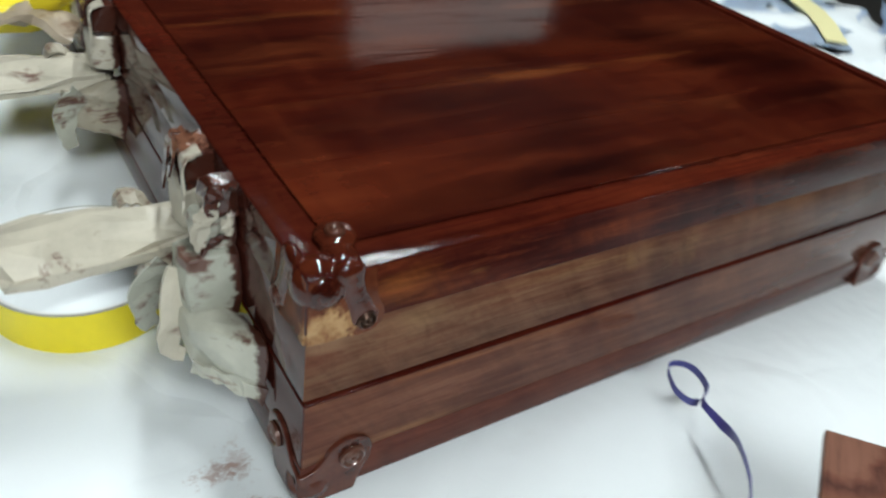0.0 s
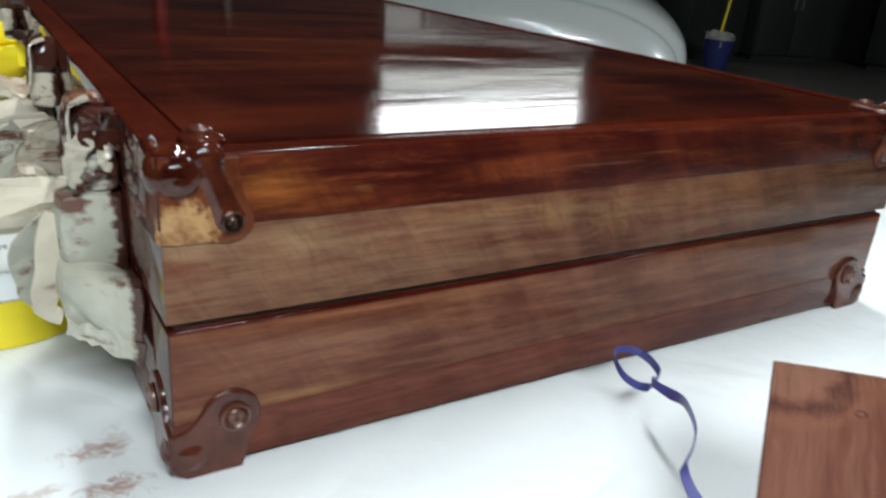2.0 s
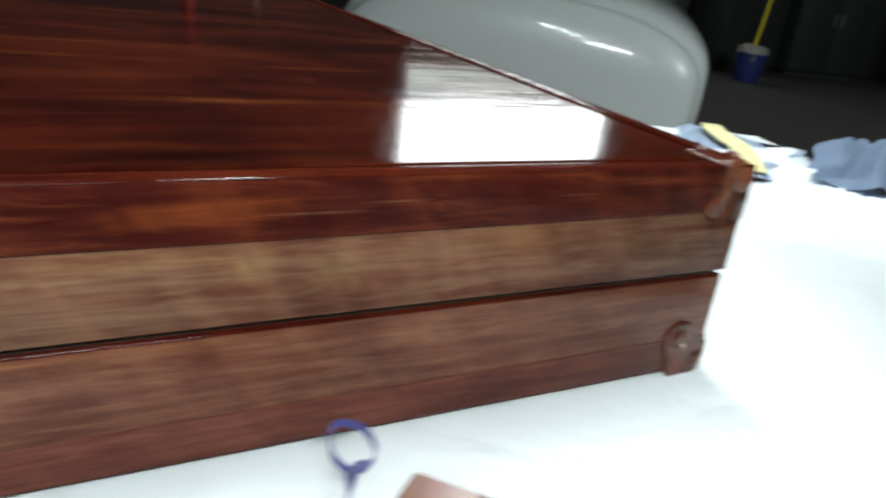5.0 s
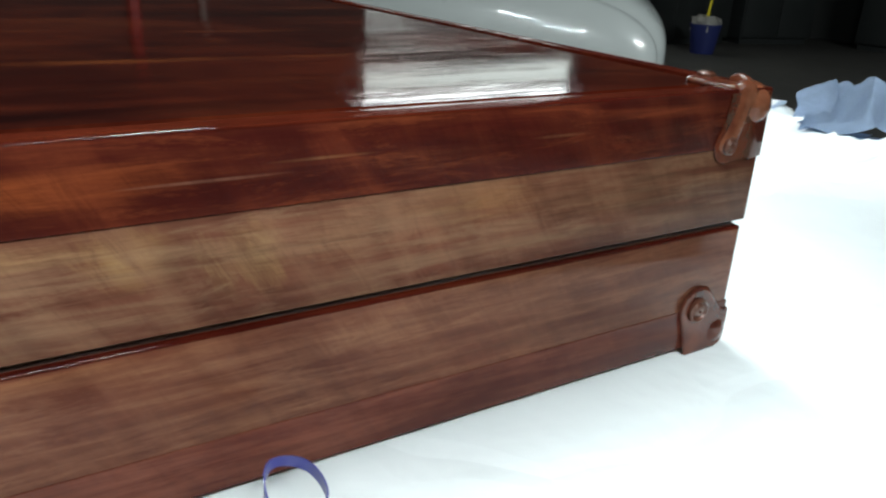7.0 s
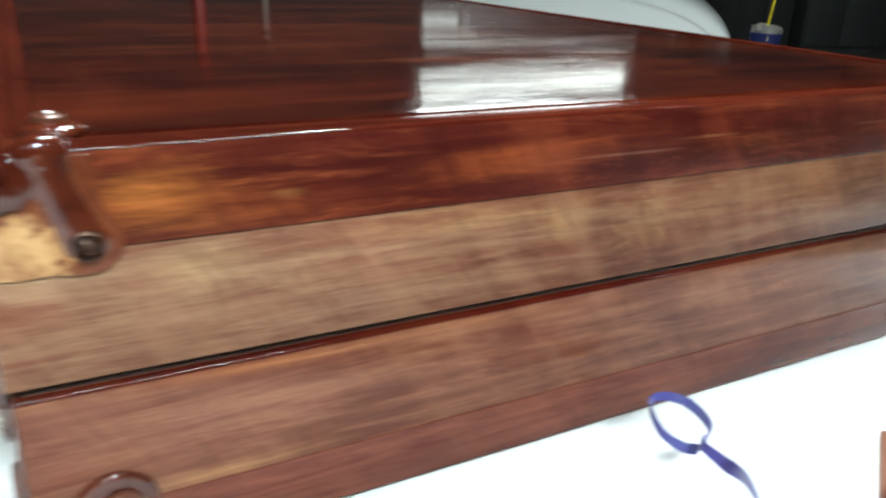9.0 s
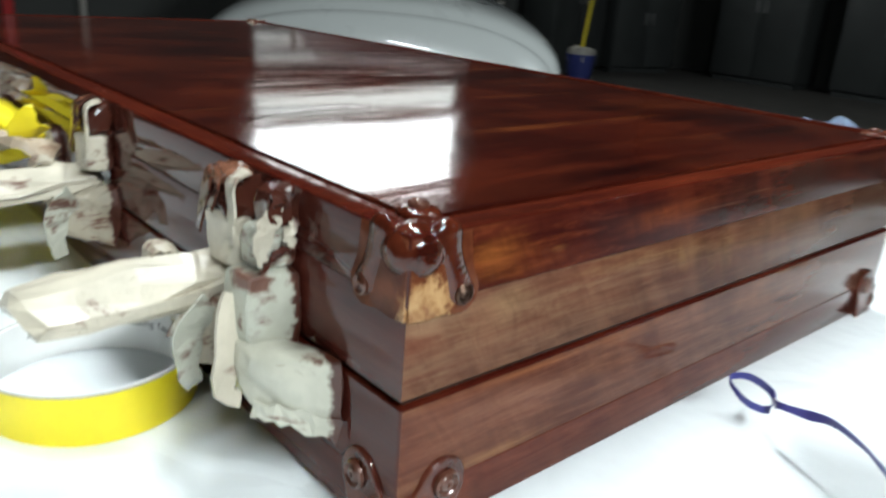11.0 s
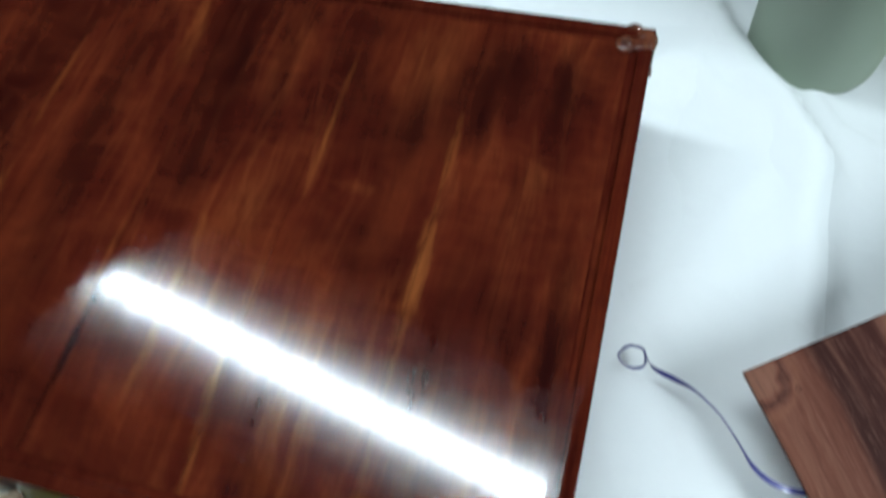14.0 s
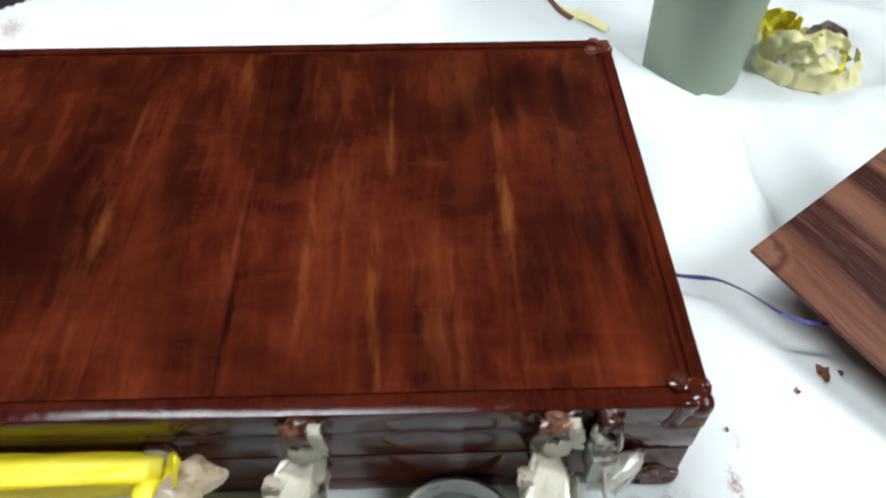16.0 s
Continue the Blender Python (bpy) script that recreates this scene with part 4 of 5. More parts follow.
def corner_bracket(cx, cy, cz, sx, sy, sz, top):
    """A cast corner; sx, sy, sz point into the case from its corner."""
    name = "corner_bracket"
    bm = bmesh.new()
    lobe, crown = (0.0176, 0.0186), (0.0144, 0.0152)
    if top:
        outline = [(-0.0005, 0.0010), (0.0200, 0.0010), (0.0206, 0.011)]
        outline += [(lobe[0] + 0.0064 * math.cos(radians(a)), lobe[1] + 0.0064 * math.sin(radians(a))) for a in range(-25, 112, 19)]
        outline += [(0.0110, 0.0235), (0.0060, 0.0245), (-0.0005, 0.0238)]
    else:
        outline = [(0.0035, -0.0005), (0.020, -0.0005), (0.0225, 0.009)]
        outline += [(lobe[0] - 0.0007 + 0.0088 * math.cos(radians(a)), lobe[1] + 0.0088 * math.sin(radians(a))) for a in range(-25, 166, 19)]
        outline += [(0.0045, 0.0165), (-0.001, 0.0155), (-0.001, 0.0045), (0.0004, 0.0012)]
    cast = bmesh.new() if top else bm
    for axis in range(3):
        if axis == 2:
            continue
        shape = outline
        low = [bm.verts.new(Vector([p[0], 0.0005, p[1]])) for p in shape]
        high = [bm.verts.new(Vector([p[0], -0.0015, p[1]])) for p in shape]
        f = [bm.faces.new(low), bm.faces.new(high[::-1])]
        for i in range(len(low)):
            j = (i + 1) % len(low)
            bm.faces.new((low[j], low[i], high[i], high[j]))
        bmesh.ops.bevel(bm, geom=list(f[1].edges), offset=0.0004 if top else 0.0009, segments=2, affect="EDGES", profile=0.5)
        verts = [v for v in bm.verts if not v.tag]
        for v in verts:
            x, y, z = v.co
            v.co = ((x, y, z), (y, x, z), (z, x, y))[axis]
            v.tag = True
    if top:
        lumps = [((0.0046, 0.0046, 0.0062), (0.0084, 0.0084, 0.0080)), ((0.0144, 0.0152, 0.0), (0.0066, 0.0066, 0.0022)), ((0.0125, 0.0070, 0.0004), (0.0050, 0.0100, 0.0019))]
        for f in range(9):
            x, z, r = 0.0118 + 0.0058 * (f / 8) ** 1.3, 0.0015 + 0.0168 * f / 8, 0.0054 - 0.0012 * math.sin(math.pi * f / 8)
            lumps += [((x, 0.0, z), (r, 0.0027, 0.0042)), ((0.0, x, z), (0.0027, r, 0.0042))]
        for at, radii in lumps:
            for v in bmesh.ops.create_icosphere(cast, subdivisions=3, radius=1.0)["verts"]:
                v.co = Vector([a + c * r for a, c, r in zip(at, v.co, radii)])
    else:
        add_box(bm, (-0.0022, -0.0022, 0.0), (0.010, 0.010, 0.012), 0.0052, 4)
        for v in bmesh.ops.create_icosphere(bm, subdivisions=3, radius=1.0)["verts"]:
            v.co = Vector((0.0046 + 0.0078 * v.co.x, 0.0046 + 0.0078 * v.co.y, 0.0072 + 0.0072 * v.co.z))
    for mesh in {bm, cast}:
        for v in mesh.verts:
            v.co = Vector((cx + sx * v.co.x, cy + sy * v.co.y, cz + sz * v.co.z))
        crumple(mesh, mesh.verts, 0.006, 0.00014, cx * 30 + cy * 7)
    plate = fused(part(name, cast, BRACKET_FOOT if not top else BRACKET_RUBBED if cx > 0.1 and cy < 0.1 else BRACKET, case, "glossy brown cast corner"), 0.0005, 3)
    if top:
        part("plate", bm, BRACKET_WORN if cx + cy == 0 else BRACKET, plate, "thin plate rubbed down to pale wood" if cx + cy == 0 else "")
    out_by = -0.0024 if top else -0.0022
    spots = [((lobe[0], out_by, lobe[1]), (0, -1, 0)), ((out_by, lobe[0], lobe[1]), (-1, 0, 0))]
    if top:
        spots.append(((crown[0], crown[1], -0.0024), (0, 0, -1)))
    for k, (p, d) in enumerate(spots):
        at = Vector((cx + sx * p[0], cy + sy * p[1], cz + sz * p[2]))
        out = Vector((sx * d[0], sy * d[1], sz * d[2]))
        m = Matrix.Translation(at) @ out.to_track_quat("Z", "Y").to_matrix().to_4x4()
        bare = top and k == 0 and cx < 0.1 and cy < 0.1
        size = 0.64 if top else 0.95
        m = m @ Matrix.Diagonal((size, size, 1.0, 1.0))
        bm = lathe(bmesh.new(), [(0.0050, -0.0005), (0.0048, 0.0005), (0.0040, 0.0009), (0.0034, 0.0001), (0.0030, -0.0002), (0.0026, 0.0004), (0.0015, 0.0009), (0.0009, 0.0008), (0.0007, 0.0002)], 20, m)
        part("screw", bm, SCREW if bare else SCREW_STAINED, plate, "sunk steel screw" if bare else "")
    return plate


for cx, sx in ((0, 1), (W, -1)):
    for cy, sy in ((0, 1), (L, -1)):
        corner_bracket(cx, cy, H, sx, sy, -1, True)
        corner_bracket(cx, cy, 0.0, sx, sy, 1, False)


# ---------------------------------------------------------------- taped fittings along the front of the case
def latch(y, seed, lean, out=0.072):
    """A draw latch wrapped in masking tape, its open arm standing out from the case."""
    fitting = empty("latch", (0, 0, 0))
    fitting.parent = case
    fitting["label"] = "draw latch wrapped in stained masking tape"

    def add(name, bm, mat, label=""):
        return part(name, bm, mat, fitting, label, smooth=False)

    add("catch", packet((-0.0112, y - 0.0085, 0.081), (0.0003, y + 0.0085, 0.0980), 2, 0.0013, seed), TAPE_BROWN, "brown-soaked tape over the catch")
    for k, (dy, top, fall, lean_y) in enumerate(((-0.0075, 0.0985, 0.018, -0.002), (0.0005, 0.0995, 0.012, 0.002), (0.0080, 0.0975, 0.020, 0.003))):
        add("torn_strip", torn([(-0.0060, y + dy, top), (-0.0117, y + dy, top - 0.003), (-0.0124, y + dy + lean_y, top - 0.003 - 0.5 * fall), (-0.0136, y + dy + 1.6 * lean_y, top - 0.003 - fall)], (0.0062, 0.0086, 0.0050), (0.2, 1, 0.1), seed=seed + k), TAPE_CREAM if k == 0 else TAPE_BROWN, "torn cream strip of tape" if k == 0 else "stain-soaked strip of tape")
    add("upper_wrap", packet((-0.0135, y - 0.0090, 0.0665), (-0.0003, y + 0.0090, 0.0835), 2, 0.0011, seed + 3), TAPE_CREAM, "cream tape block")

    def along(u, v, w):
        wide = 0.0082 + 0.0108 * u ** 1.1
        return (-0.004 - (out - 0.004) * u, y + 0.004 + lean * u + v * wide, 0.0610 - 0.004 * u + w * (0.0070 - 0.0030 * u) - 0.0040 * max(0.0, -v) * (w > 0))

    add("arm", packet((0, -1, -1), (1, 1, 1), 3, 0.0017, seed + 4, along), TAPE_CREAM, "flat arm wrapped in cream tape")

    def hung(u, v, w):
        return (-0.0270 * u + 0.0008 * w, y + 0.0005 + 0.0100 * v, 0.0440 + w * 0.0130 * (1.1 - 0.45 * u) + 0.003 * u)

    add("lower_wrap", packet((0, -1, -1), (1, 1, 1), 2, 0.0019, seed + 5, hung), TAPE_DIRTY, "grey stained tape lump")
    add("tape_flap", torn([(-0.020, y - 0.0095, 0.057), (-0.0270, y - 0.0105, 0.051), (-0.0290, y - 0.0110, 0.040), (-0.0275, y - 0.0105, 0.030)], (0.013, 0.011, 0.006), (1, 0.3, 0), seed=seed + 6), TAPE_GREEN, "loose greenish tape flap")
    add("tape_flap", torn([(-0.016, y + 0.015, 0.0600), (-0.022, y + 0.018, 0.0680), (-0.029, y + 0.018, 0.0670), (-0.0305, y + 0.017, 0.0560)], (0.007, 0.009, 0.007), (0.1, 1, 0.2), seed=seed + 7), TAPE_DIRTY, "stained tape loop behind the arm")
    return fitting


latch(0.083, 10, 0.008)
latch(0.222, 110, 0.018)
latch(0.505, 210, -0.004)
latch(0.632, 310, 0.0)


def lock_plate(y, seed):
    """A lock under greenish tape, with a pale pad of tape below it and a loose strip beside it."""
    lock = empty("lock_plate", (0, 0, 0))
    lock.parent = case
    lock["label"] = "lock plate wrapped in greenish tape"

    def add(name, bm, mat, label=""):
        return part(name, bm, mat, lock, label, smooth=False)

    add("body", packet((-0.0205, y - 0.0065, 0.0440), (-0.0003, y + 0.0100, 0.0745), 2, 0.0008, seed), TAPE_GREEN, "greenish tape with brown brush smears")
    add("neck", packet((-0.0150, y - 0.0040, 0.0730), (-0.0008, y + 0.0085, 0.0870), 2, 0.0009, seed + 1), TAPE_GREEN, "pale greenish tape neck")
    add("catch", packet((-0.0120, y - 0.0040, 0.0850), (0.0003, y + 0.0065, 0.0985), 2, 0.0012, seed + 2), TAPE_BROWN, "brown-soaked tape over the catch")
    strips = (([(-0.0080, -0.0048, 0.0935), (-0.0125, -0.0054, 0.0885), (-0.0152, -0.0052, 0.0820), (-0.0142, -0.0048, 0.0760)], (0.0030, 0.0066, 0.0060, 0.0014), (1, 0, 0.3), TAPE_CREAM),
              ([(-0.0030, -0.0048, 0.0980), (-0.0085, -0.0052, 0.0965), (-0.0112, -0.0054, 0.0890)], (0.0050, 0.0062, 0.0026), (1, 0, 0.2), TAPE_BROWN),
              ([(-0.0152, -0.0052, 0.0740), (-0.0095, -0.0056, 0.0795), (-0.0030, -0.0054, 0.0815)], (0.0016, 0.0024, 0.0018), (0, 0, 1), TAPE_BROWN),
              ([(-0.0030, -0.0056, 0.0885), (-0.0064, -0.0062, 0.0852), (-0.0045, -0.0060, 0.0810)], (0.0020, 0.0042, 0.0018), (1, 0, 0.3), TAPE_CREAM))
    for k, (line, widths, side, mat) in enumerate(strips):
        add("torn_strip", torn([(a, y + b, c) for a, b, c in line], widths, side, seed=seed + 20 + k), mat, "torn cream strip of tape" if mat is TAPE_CREAM else "stain-soaked strip of tape")
    add("tape_end", torn([(-0.0205, y + 0.002, 0.0665), (-0.0228, y + 0.001, 0.0600), (-0.0245, y - 0.001, 0.0480), (-0.0262, y - 0.003, 0.0370), (-0.0215, y - 0.004, 0.0335)], (0.0050, 0.0066, 0.0072, 0.0078, 0.0040), (1, 0.1, 0), 0.0014, seed + 30, 9, 0.0006), TAPE_CREAM, "loose cream tape end")
    def slant(u, v, w):
        """The pad's front runs aslant from the case, and its lower edge falls a little."""
        return (u, y - 0.0325 + v - 1.05 * u, w - (0.0 if w > 0.04 else 0.15 * (u + 0.0215)))

    add("lower_wrap", packet((-0.0215, 0.0, 0.0330), (-0.0003, 0.020, 0.0520), 2, 0.0011, seed + 3, slant), TAPE_PALE, "pale greenish tape pad")
    add("torn_edge", torn([(-0.0210, y - 0.0108, 0.0340), (-0.0150, y - 0.0170, 0.0325), (-0.0085, y - 0.0240, 0.0310), (-0.0020, y - 0.0300, 0.0290)], (0.005, 0.007, 0.007, 0.009), (0, 0, 1), 0.0008, seed + 31, 12, 0.0014), TAPE_PALE, "torn lower edge of the pad")


lock_plate(0.0555, 500)
lock_plate(L - 0.0555, 600)

handle = empty("handle", (0, 0, 0))
handle.parent = case
handle["label"] = "carrying handle wrapped in yellow tape"
part("mount_bar", packet((-0.024, 0.302, 0.052), (-0.002, 0.424, 0.070), 3, 0.0012, 44), YELLOW, handle, "bright yellow tape")
part("grip", packet((-0.062, 0.304, 0.050), (-0.042, 0.422, 0.068), 3, 0.0012, 54), YELLOW, handle, "bright yellow tape")
for y in (0.308, 0.416):
    part("handle_arm", packet((-0.050, y - 0.007, 0.052), (-0.018, y + 0.007, 0.068), 3, 0.0012, int(y * 500)), YELLOW, handle)
    part("handle_mount", packet((-0.006, y - 0.010, 0.042), (0.0005, y + 0.008, 0.070), 3, 0.0012, int(y * 310)), TAPE_CREAM, handle, "cream tape round the mount")
    part("tape_flag", ribbon([(-0.012, y - 0.010, 0.066), (-0.020, y - 0.018, 0.072), (-0.018, y - 0.020, 0.084)], (0.015, 0.014, 0.006), 0.0012, ((1, 0, 0.4), (1, 0, 0)), 14, 0.0018, 0.012, y * 9), YELLOW, handle, "frayed yellow tape end")
for y, x, seed in ((0.275, -0.05, 1), (0.455, -0.05, 4), (0.57, -0.055, 6)):
    sheet = ribbon([(-0.012, y, 0.060), (x * 0.7, y + 0.012, 0.066), (x - 0.03, y + 0.01, 0.052), (x - 0.06, y + 0.03, 0.040)], (0.020, 0.032, 0.040), 0.003, ((0, 1, 0.2), (0, 1, -0.3), (0.2, 1, 0.2)), 24, 0.006, 0.02, seed)
    part("wrapping_paper", sheet, KRAFT, case, "crumpled brown wrapping paper taped to the case")


# ---------------------------------------------------------------- things on the paper
# the roll of masking tape
roll = tagged(empty("tape_roll", (-0.0395, 0.139, 0.0005)), "nearly used-up roll of yellow masking tape", "tape roll")
R0, R1, RH = 0.0362, 0.0388, 0.0185
part("tape_winding", lathe(bmesh.new(), [(R0 + 0.0012, 0.0), (R1, 0.0), (R1, RH), (R0 + 0.0012, RH)], 72, closed=True), YELLOW, roll, "bright yellow tape winding")
part("core", lathe(bmesh.new(), [(R0, 0.0), (R0 + 0.0012, 0.0), (R0 + 0.0012, RH + 0.0004), (R0, RH + 0.0004)], 72, closed=True), CORE, roll, "pale printed card core")
part("tape_side", lathe(bmesh.new(), [(R0 + 0.0013, RH + 0.0001), (R1 - 0.0002, RH + 0.0001), (R1 - 0.0002, RH + 0.0004), (R0 + 0.0013, RH + 0.0004)], 72, closed=True), ROLL_EDGE, roll, "grey dusty side of the winding")
words = bpy.data.curves.new("print", "FONT")
words.body, words.size, words.extrude = "Automotive Refinish Masking Tape", 0.0044, 0.00003
probe = new("print", words)
flat = bpy.data.meshes.new_from_object(probe.evaluated_get(bpy.context.evaluated_depsgraph_get()))
bpy.data.objects.remove(probe)
bm = bmesh.new()
bm.from_mesh(flat)
for v in bm.verts:
    a = radians(112) - v.co.x / (R0 - 0.0002)
    r = R0 - 0.00025 - v.co.z
    v.co = (r * math.cos(a), r * math.sin(a), 0.0115 + v.co.y)
part("printed_words", bm, PRINT, roll, "dark printed words", smooth=False)

# the blue ribbon: a loop standing on its edge, and its tail
band = tagged(empty("blue_ribbon", (0, 0, 0)), "thin blue plastic ribbon with a knotted loop", "ribbon")
ring = []
for i in range(15):
    a = radians(-150 + 360 * i / 14)
    u, w = 0.0086 * math.cos(a) * (1 + 0.10 * math.cos(3 * a)), 0.0064 * math.sin(a)
    ring.append((0.1595 - 0.29 * u + 0.96 * w, -0.0240 + 0.96 * u + 0.29 * w, 0.0150 + 0.0035 * math.sin(a + 0.9)))
loop = part("loop", ribbon(ring, (0.0032, 0.0020, 0.0030, 0.0032), 0.0005, ((0.3, 0.1, 1), (0, 0.3, 1), (0.1, -0.3, 1)), 48), BLUE, band)
part("tail", ribbon([(0.1610, -0.0325, 0.0135), (0.1545, -0.0365, 0.017), (0.1490, -0.0485, 0.021), (0.1430, -0.0600, 0.0255), (0.1320, -0.0735, 0.028), (0.1190, -0.0835, 0.031), (0.1040, -0.0935, 0.035), (0.0975, -0.1075, 0.034), (0.0990, -0.1285, 0.028), (0.1010, -0.1635, 0.018)], (0.0042, 0.0026, 0.0036, 0.0022, 0.0011, 0.0020, 0.0032, 0.0028, 0.0024), 0.0005, ((0, 0.3, 1), (1, 0.6, 0.2), (0.2, 0.3, 1), (0.2, 0.1, 1), (1, 0.4, 0.1), (1, 0.4, 0.3), (1, 0.2, 0.2)), 80), BLUE, band)

# the sample board, propped on a block
C, E1, E2 = Vector((0.151, -0.080, 0.0500)), Vector((0.56, -0.82, 0.12)).normalized(), Vector((-0.814, -0.56, -0.150))
E2 = (E2 - E2.dot(E1) * E1).normalized()
E3 = E2.cross(E1)
if E3.z < 0:
    E3 = -E3
m = Matrix((E1, E2, E3)).transposed().to_4x4()
m.translation = C
board = tagged(part("sample_board", box((0, 0, -0.004), (0.25, 0.295, 0), 0.0005, 1), BOARD), "thin brown-stained veneer board, propped at one side", "board")
board.matrix_basis = m
p = C + 0.20 * E1 + 0.06 * E2
tagged(part("wood_block", box((p.x - 0.03, p.y - 0.02, -0.02), (p.x + 0.02, p.y + 0.02, p.z - 0.010), 0.001), TABLE), "small wooden block under the veneer board", "block")

# the green cup
cup = tagged(empty("plastic_cup", (0.453, -0.124, -0.019)), "plain sage-green plastic cup", "cup")
part("wall", lathe(bmesh.new(), [(0.040, 0.0), (0.047, 0.001), (0.0485, 0.004), (0.0575, 0.215), (0.0555, 0.215), (0.0465, 0.006), (0.040, 0.004)], 64), SAGE, cup)
part("rim", lathe(bmesh.new(), [(0.0576 + 0.0016 * math.cos(radians(a)), 0.215 + 0.0016 * math.sin(radians(a))) for a in range(0, 360, 45)], 64, closed=True), SAGE, cup)

# peeled-off tape beside the cup
def lying(points, lift=0.0015):
    """Points laid on the paper."""
    return [(x, y, paper_height(x, y) + lift) for x, y in points]


def scrap(points, widths, sides, mat, label, seed, amount=0.0034):
    """A strip of peeled tape, bent through the given points."""
    return tagged(part("tape_scrap", ribbon(points, widths, 0.0009, sides, 60, amount, 0.017, seed), mat), label, "tape scrap", "peeled tape scraps")


scrap([(0.456, -0.190, -0.006), (0.434, -0.203, -0.008), (0.419, -0.232, -0.009), (0.413, -0.262, -0.007), (0.426, -0.288, -0.004), (0.450, -0.292, 0.001)], (0.012, 0.017, 0.019, 0.020, 0.026, 0.022), ((0.1, 0, 1), (0.3, 0, 1), (0.35, 0, 1), (0.6, 0.2, 1)), PALE_YELLOW, "long cream strip of peeled masking tape standing on edge", 2)
scrap([(0.450, -0.200, -0.012), (0.456, -0.206, 0.010), (0.446, -0.222, 0.020), (0.430, -0.234, 0.012), (0.424, -0.240, -0.010)], (0.018, 0.024, 0.026, 0.018), ((1, 0.2, 0.1), (1, 0.5, 0), (0.8, 0.6, 0.2)), PALE_YELLOW, "cream strip of peeled masking tape bent into an arch", 5)
scrap([(0.440, -0.236, -0.008), (0.427, -0.250, -0.004), (0.426, -0.268, -0.003), (0.446, -0.278, 0.003)], (0.008, 0.011, 0.009), ((0.2, 0, 1), (0.1, 0.2, 1)), YELLOW, "bright yellow strip of tape among the peelings", 7)
scrap([(0.462, -0.225, -0.010), (0.468, -0.250, 0.004), (0.458, -0.276, 0.010), (0.442, -0.282, -0.002)], (0.014, 0.018, 0.014), ((0.3, 0, 1), (0.8, 0, 0.7), (0.4, 0.2, 1)), PALE_YELLOW, "cream curl of peeled masking tape", 9)
scrap([(0.445, -0.215, 0.004), (0.432, -0.228, 0.018), (0.436, -0.246, 0.022), (0.452, -0.250, 0.010), (0.450, -0.236, 0.000)], (0.015, 0.020, 0.018, 0.012), ((1, 0.2, 0.3), (0.3, 0.2, 1), (1, 0.4, 0.2)), PALE_YELLOW, "crumpled cream curl of peeled masking tape", 21, 0.004)
scrap([(0.430, -0.222, -0.004), (0.420, -0.238, 0.006), (0.424, -0.256, 0.012), (0.438, -0.266, 0.006)], (0.012, 0.016, 0.012), ((0.4, 0.2, 1), (1, 0, 0.3), (0.3, 0, 1)), PALE_YELLOW, "short cream curl of peeled masking tape", 23, 0.004)
scrap([(0.462, -0.205, -0.006), (0.478, -0.212, 0.014), (0.474, -0.226, 0.026), (0.462, -0.232, 0.016)], (0.012, 0.020, 0.012), ((1, 0.3, 0.2), (0.3, 1, 0.4), (1, 0, 0.2)), YELLOW, "crumpled bright yellow curl of tape", 25, 0.004)
scrap([(0.472, -0.250, -0.006), (0.488, -0.262, 0.006), (0.480, -0.280, 0.010), (0.462, -0.286, 0.000)], (0.010, 0.014, 0.010), ((0.4, 0.2, 1), (1, 0, 0.3), (0.3, 0, 1)), TAPE_DIRTY, "brown-stained strip of peeled masking tape", 27, 0.003)
scrap([(0.500, -0.200, -0.012), (0.512, -0.214, 0.004), (0.503, -0.228, 0.014), (0.515, -0.238, 0.004), (0.506, -0.248, -0.008)], (0.012, 0.018, 0.014, 0.010), ((1, 0, 0.4), (0.5, 0.5, 1), (1, 0, 0.2)), YELLOW, "crumpled bright yellow strip of tape", 11, 0.003)
scrap([(0.478, -0.205, -0.010), (0.494, -0.232, -0.006), (0.488, -0.268, -0.004), (0.472, -0.290, -0.002)], (0.014, 0.017, 0.015), ((0.4, 0, 1), (0.6, 0, 1), (0.3, 0, 1)), PALE_YELLOW, "cream strip of peeled masking tape behind the others", 13)
tagged(part("tape_scrap", ribbon(lying([(0.532, -0.052), (0.552, -0.028), (0.585, 0.006), (0.668, 0.080)]), (0.014, 0.016, 0.012), 0.0008, ((1, -0.5, 0), (1, -0.6, 0.1)), 30, 0.0008, 0.02, 4), PALE_YELLOW), "long pale yellow strip of tape on the paper", "tape scrap", "peeled tape scraps")
tagged(part("veneer_strip", ribbon(lying([(0.520, -0.008), (0.533, 0.004), (0.547, 0.015), (0.560, 0.024)], 0.003), (0.006, 0.005, 0.003), 0.0016, ((1, -1, 0.3), (1, -1, 0.2)), 20, 0.0004, 0.02, 6), CHIP), "narrow brown veneer strip lying on the paper", "veneer strip")

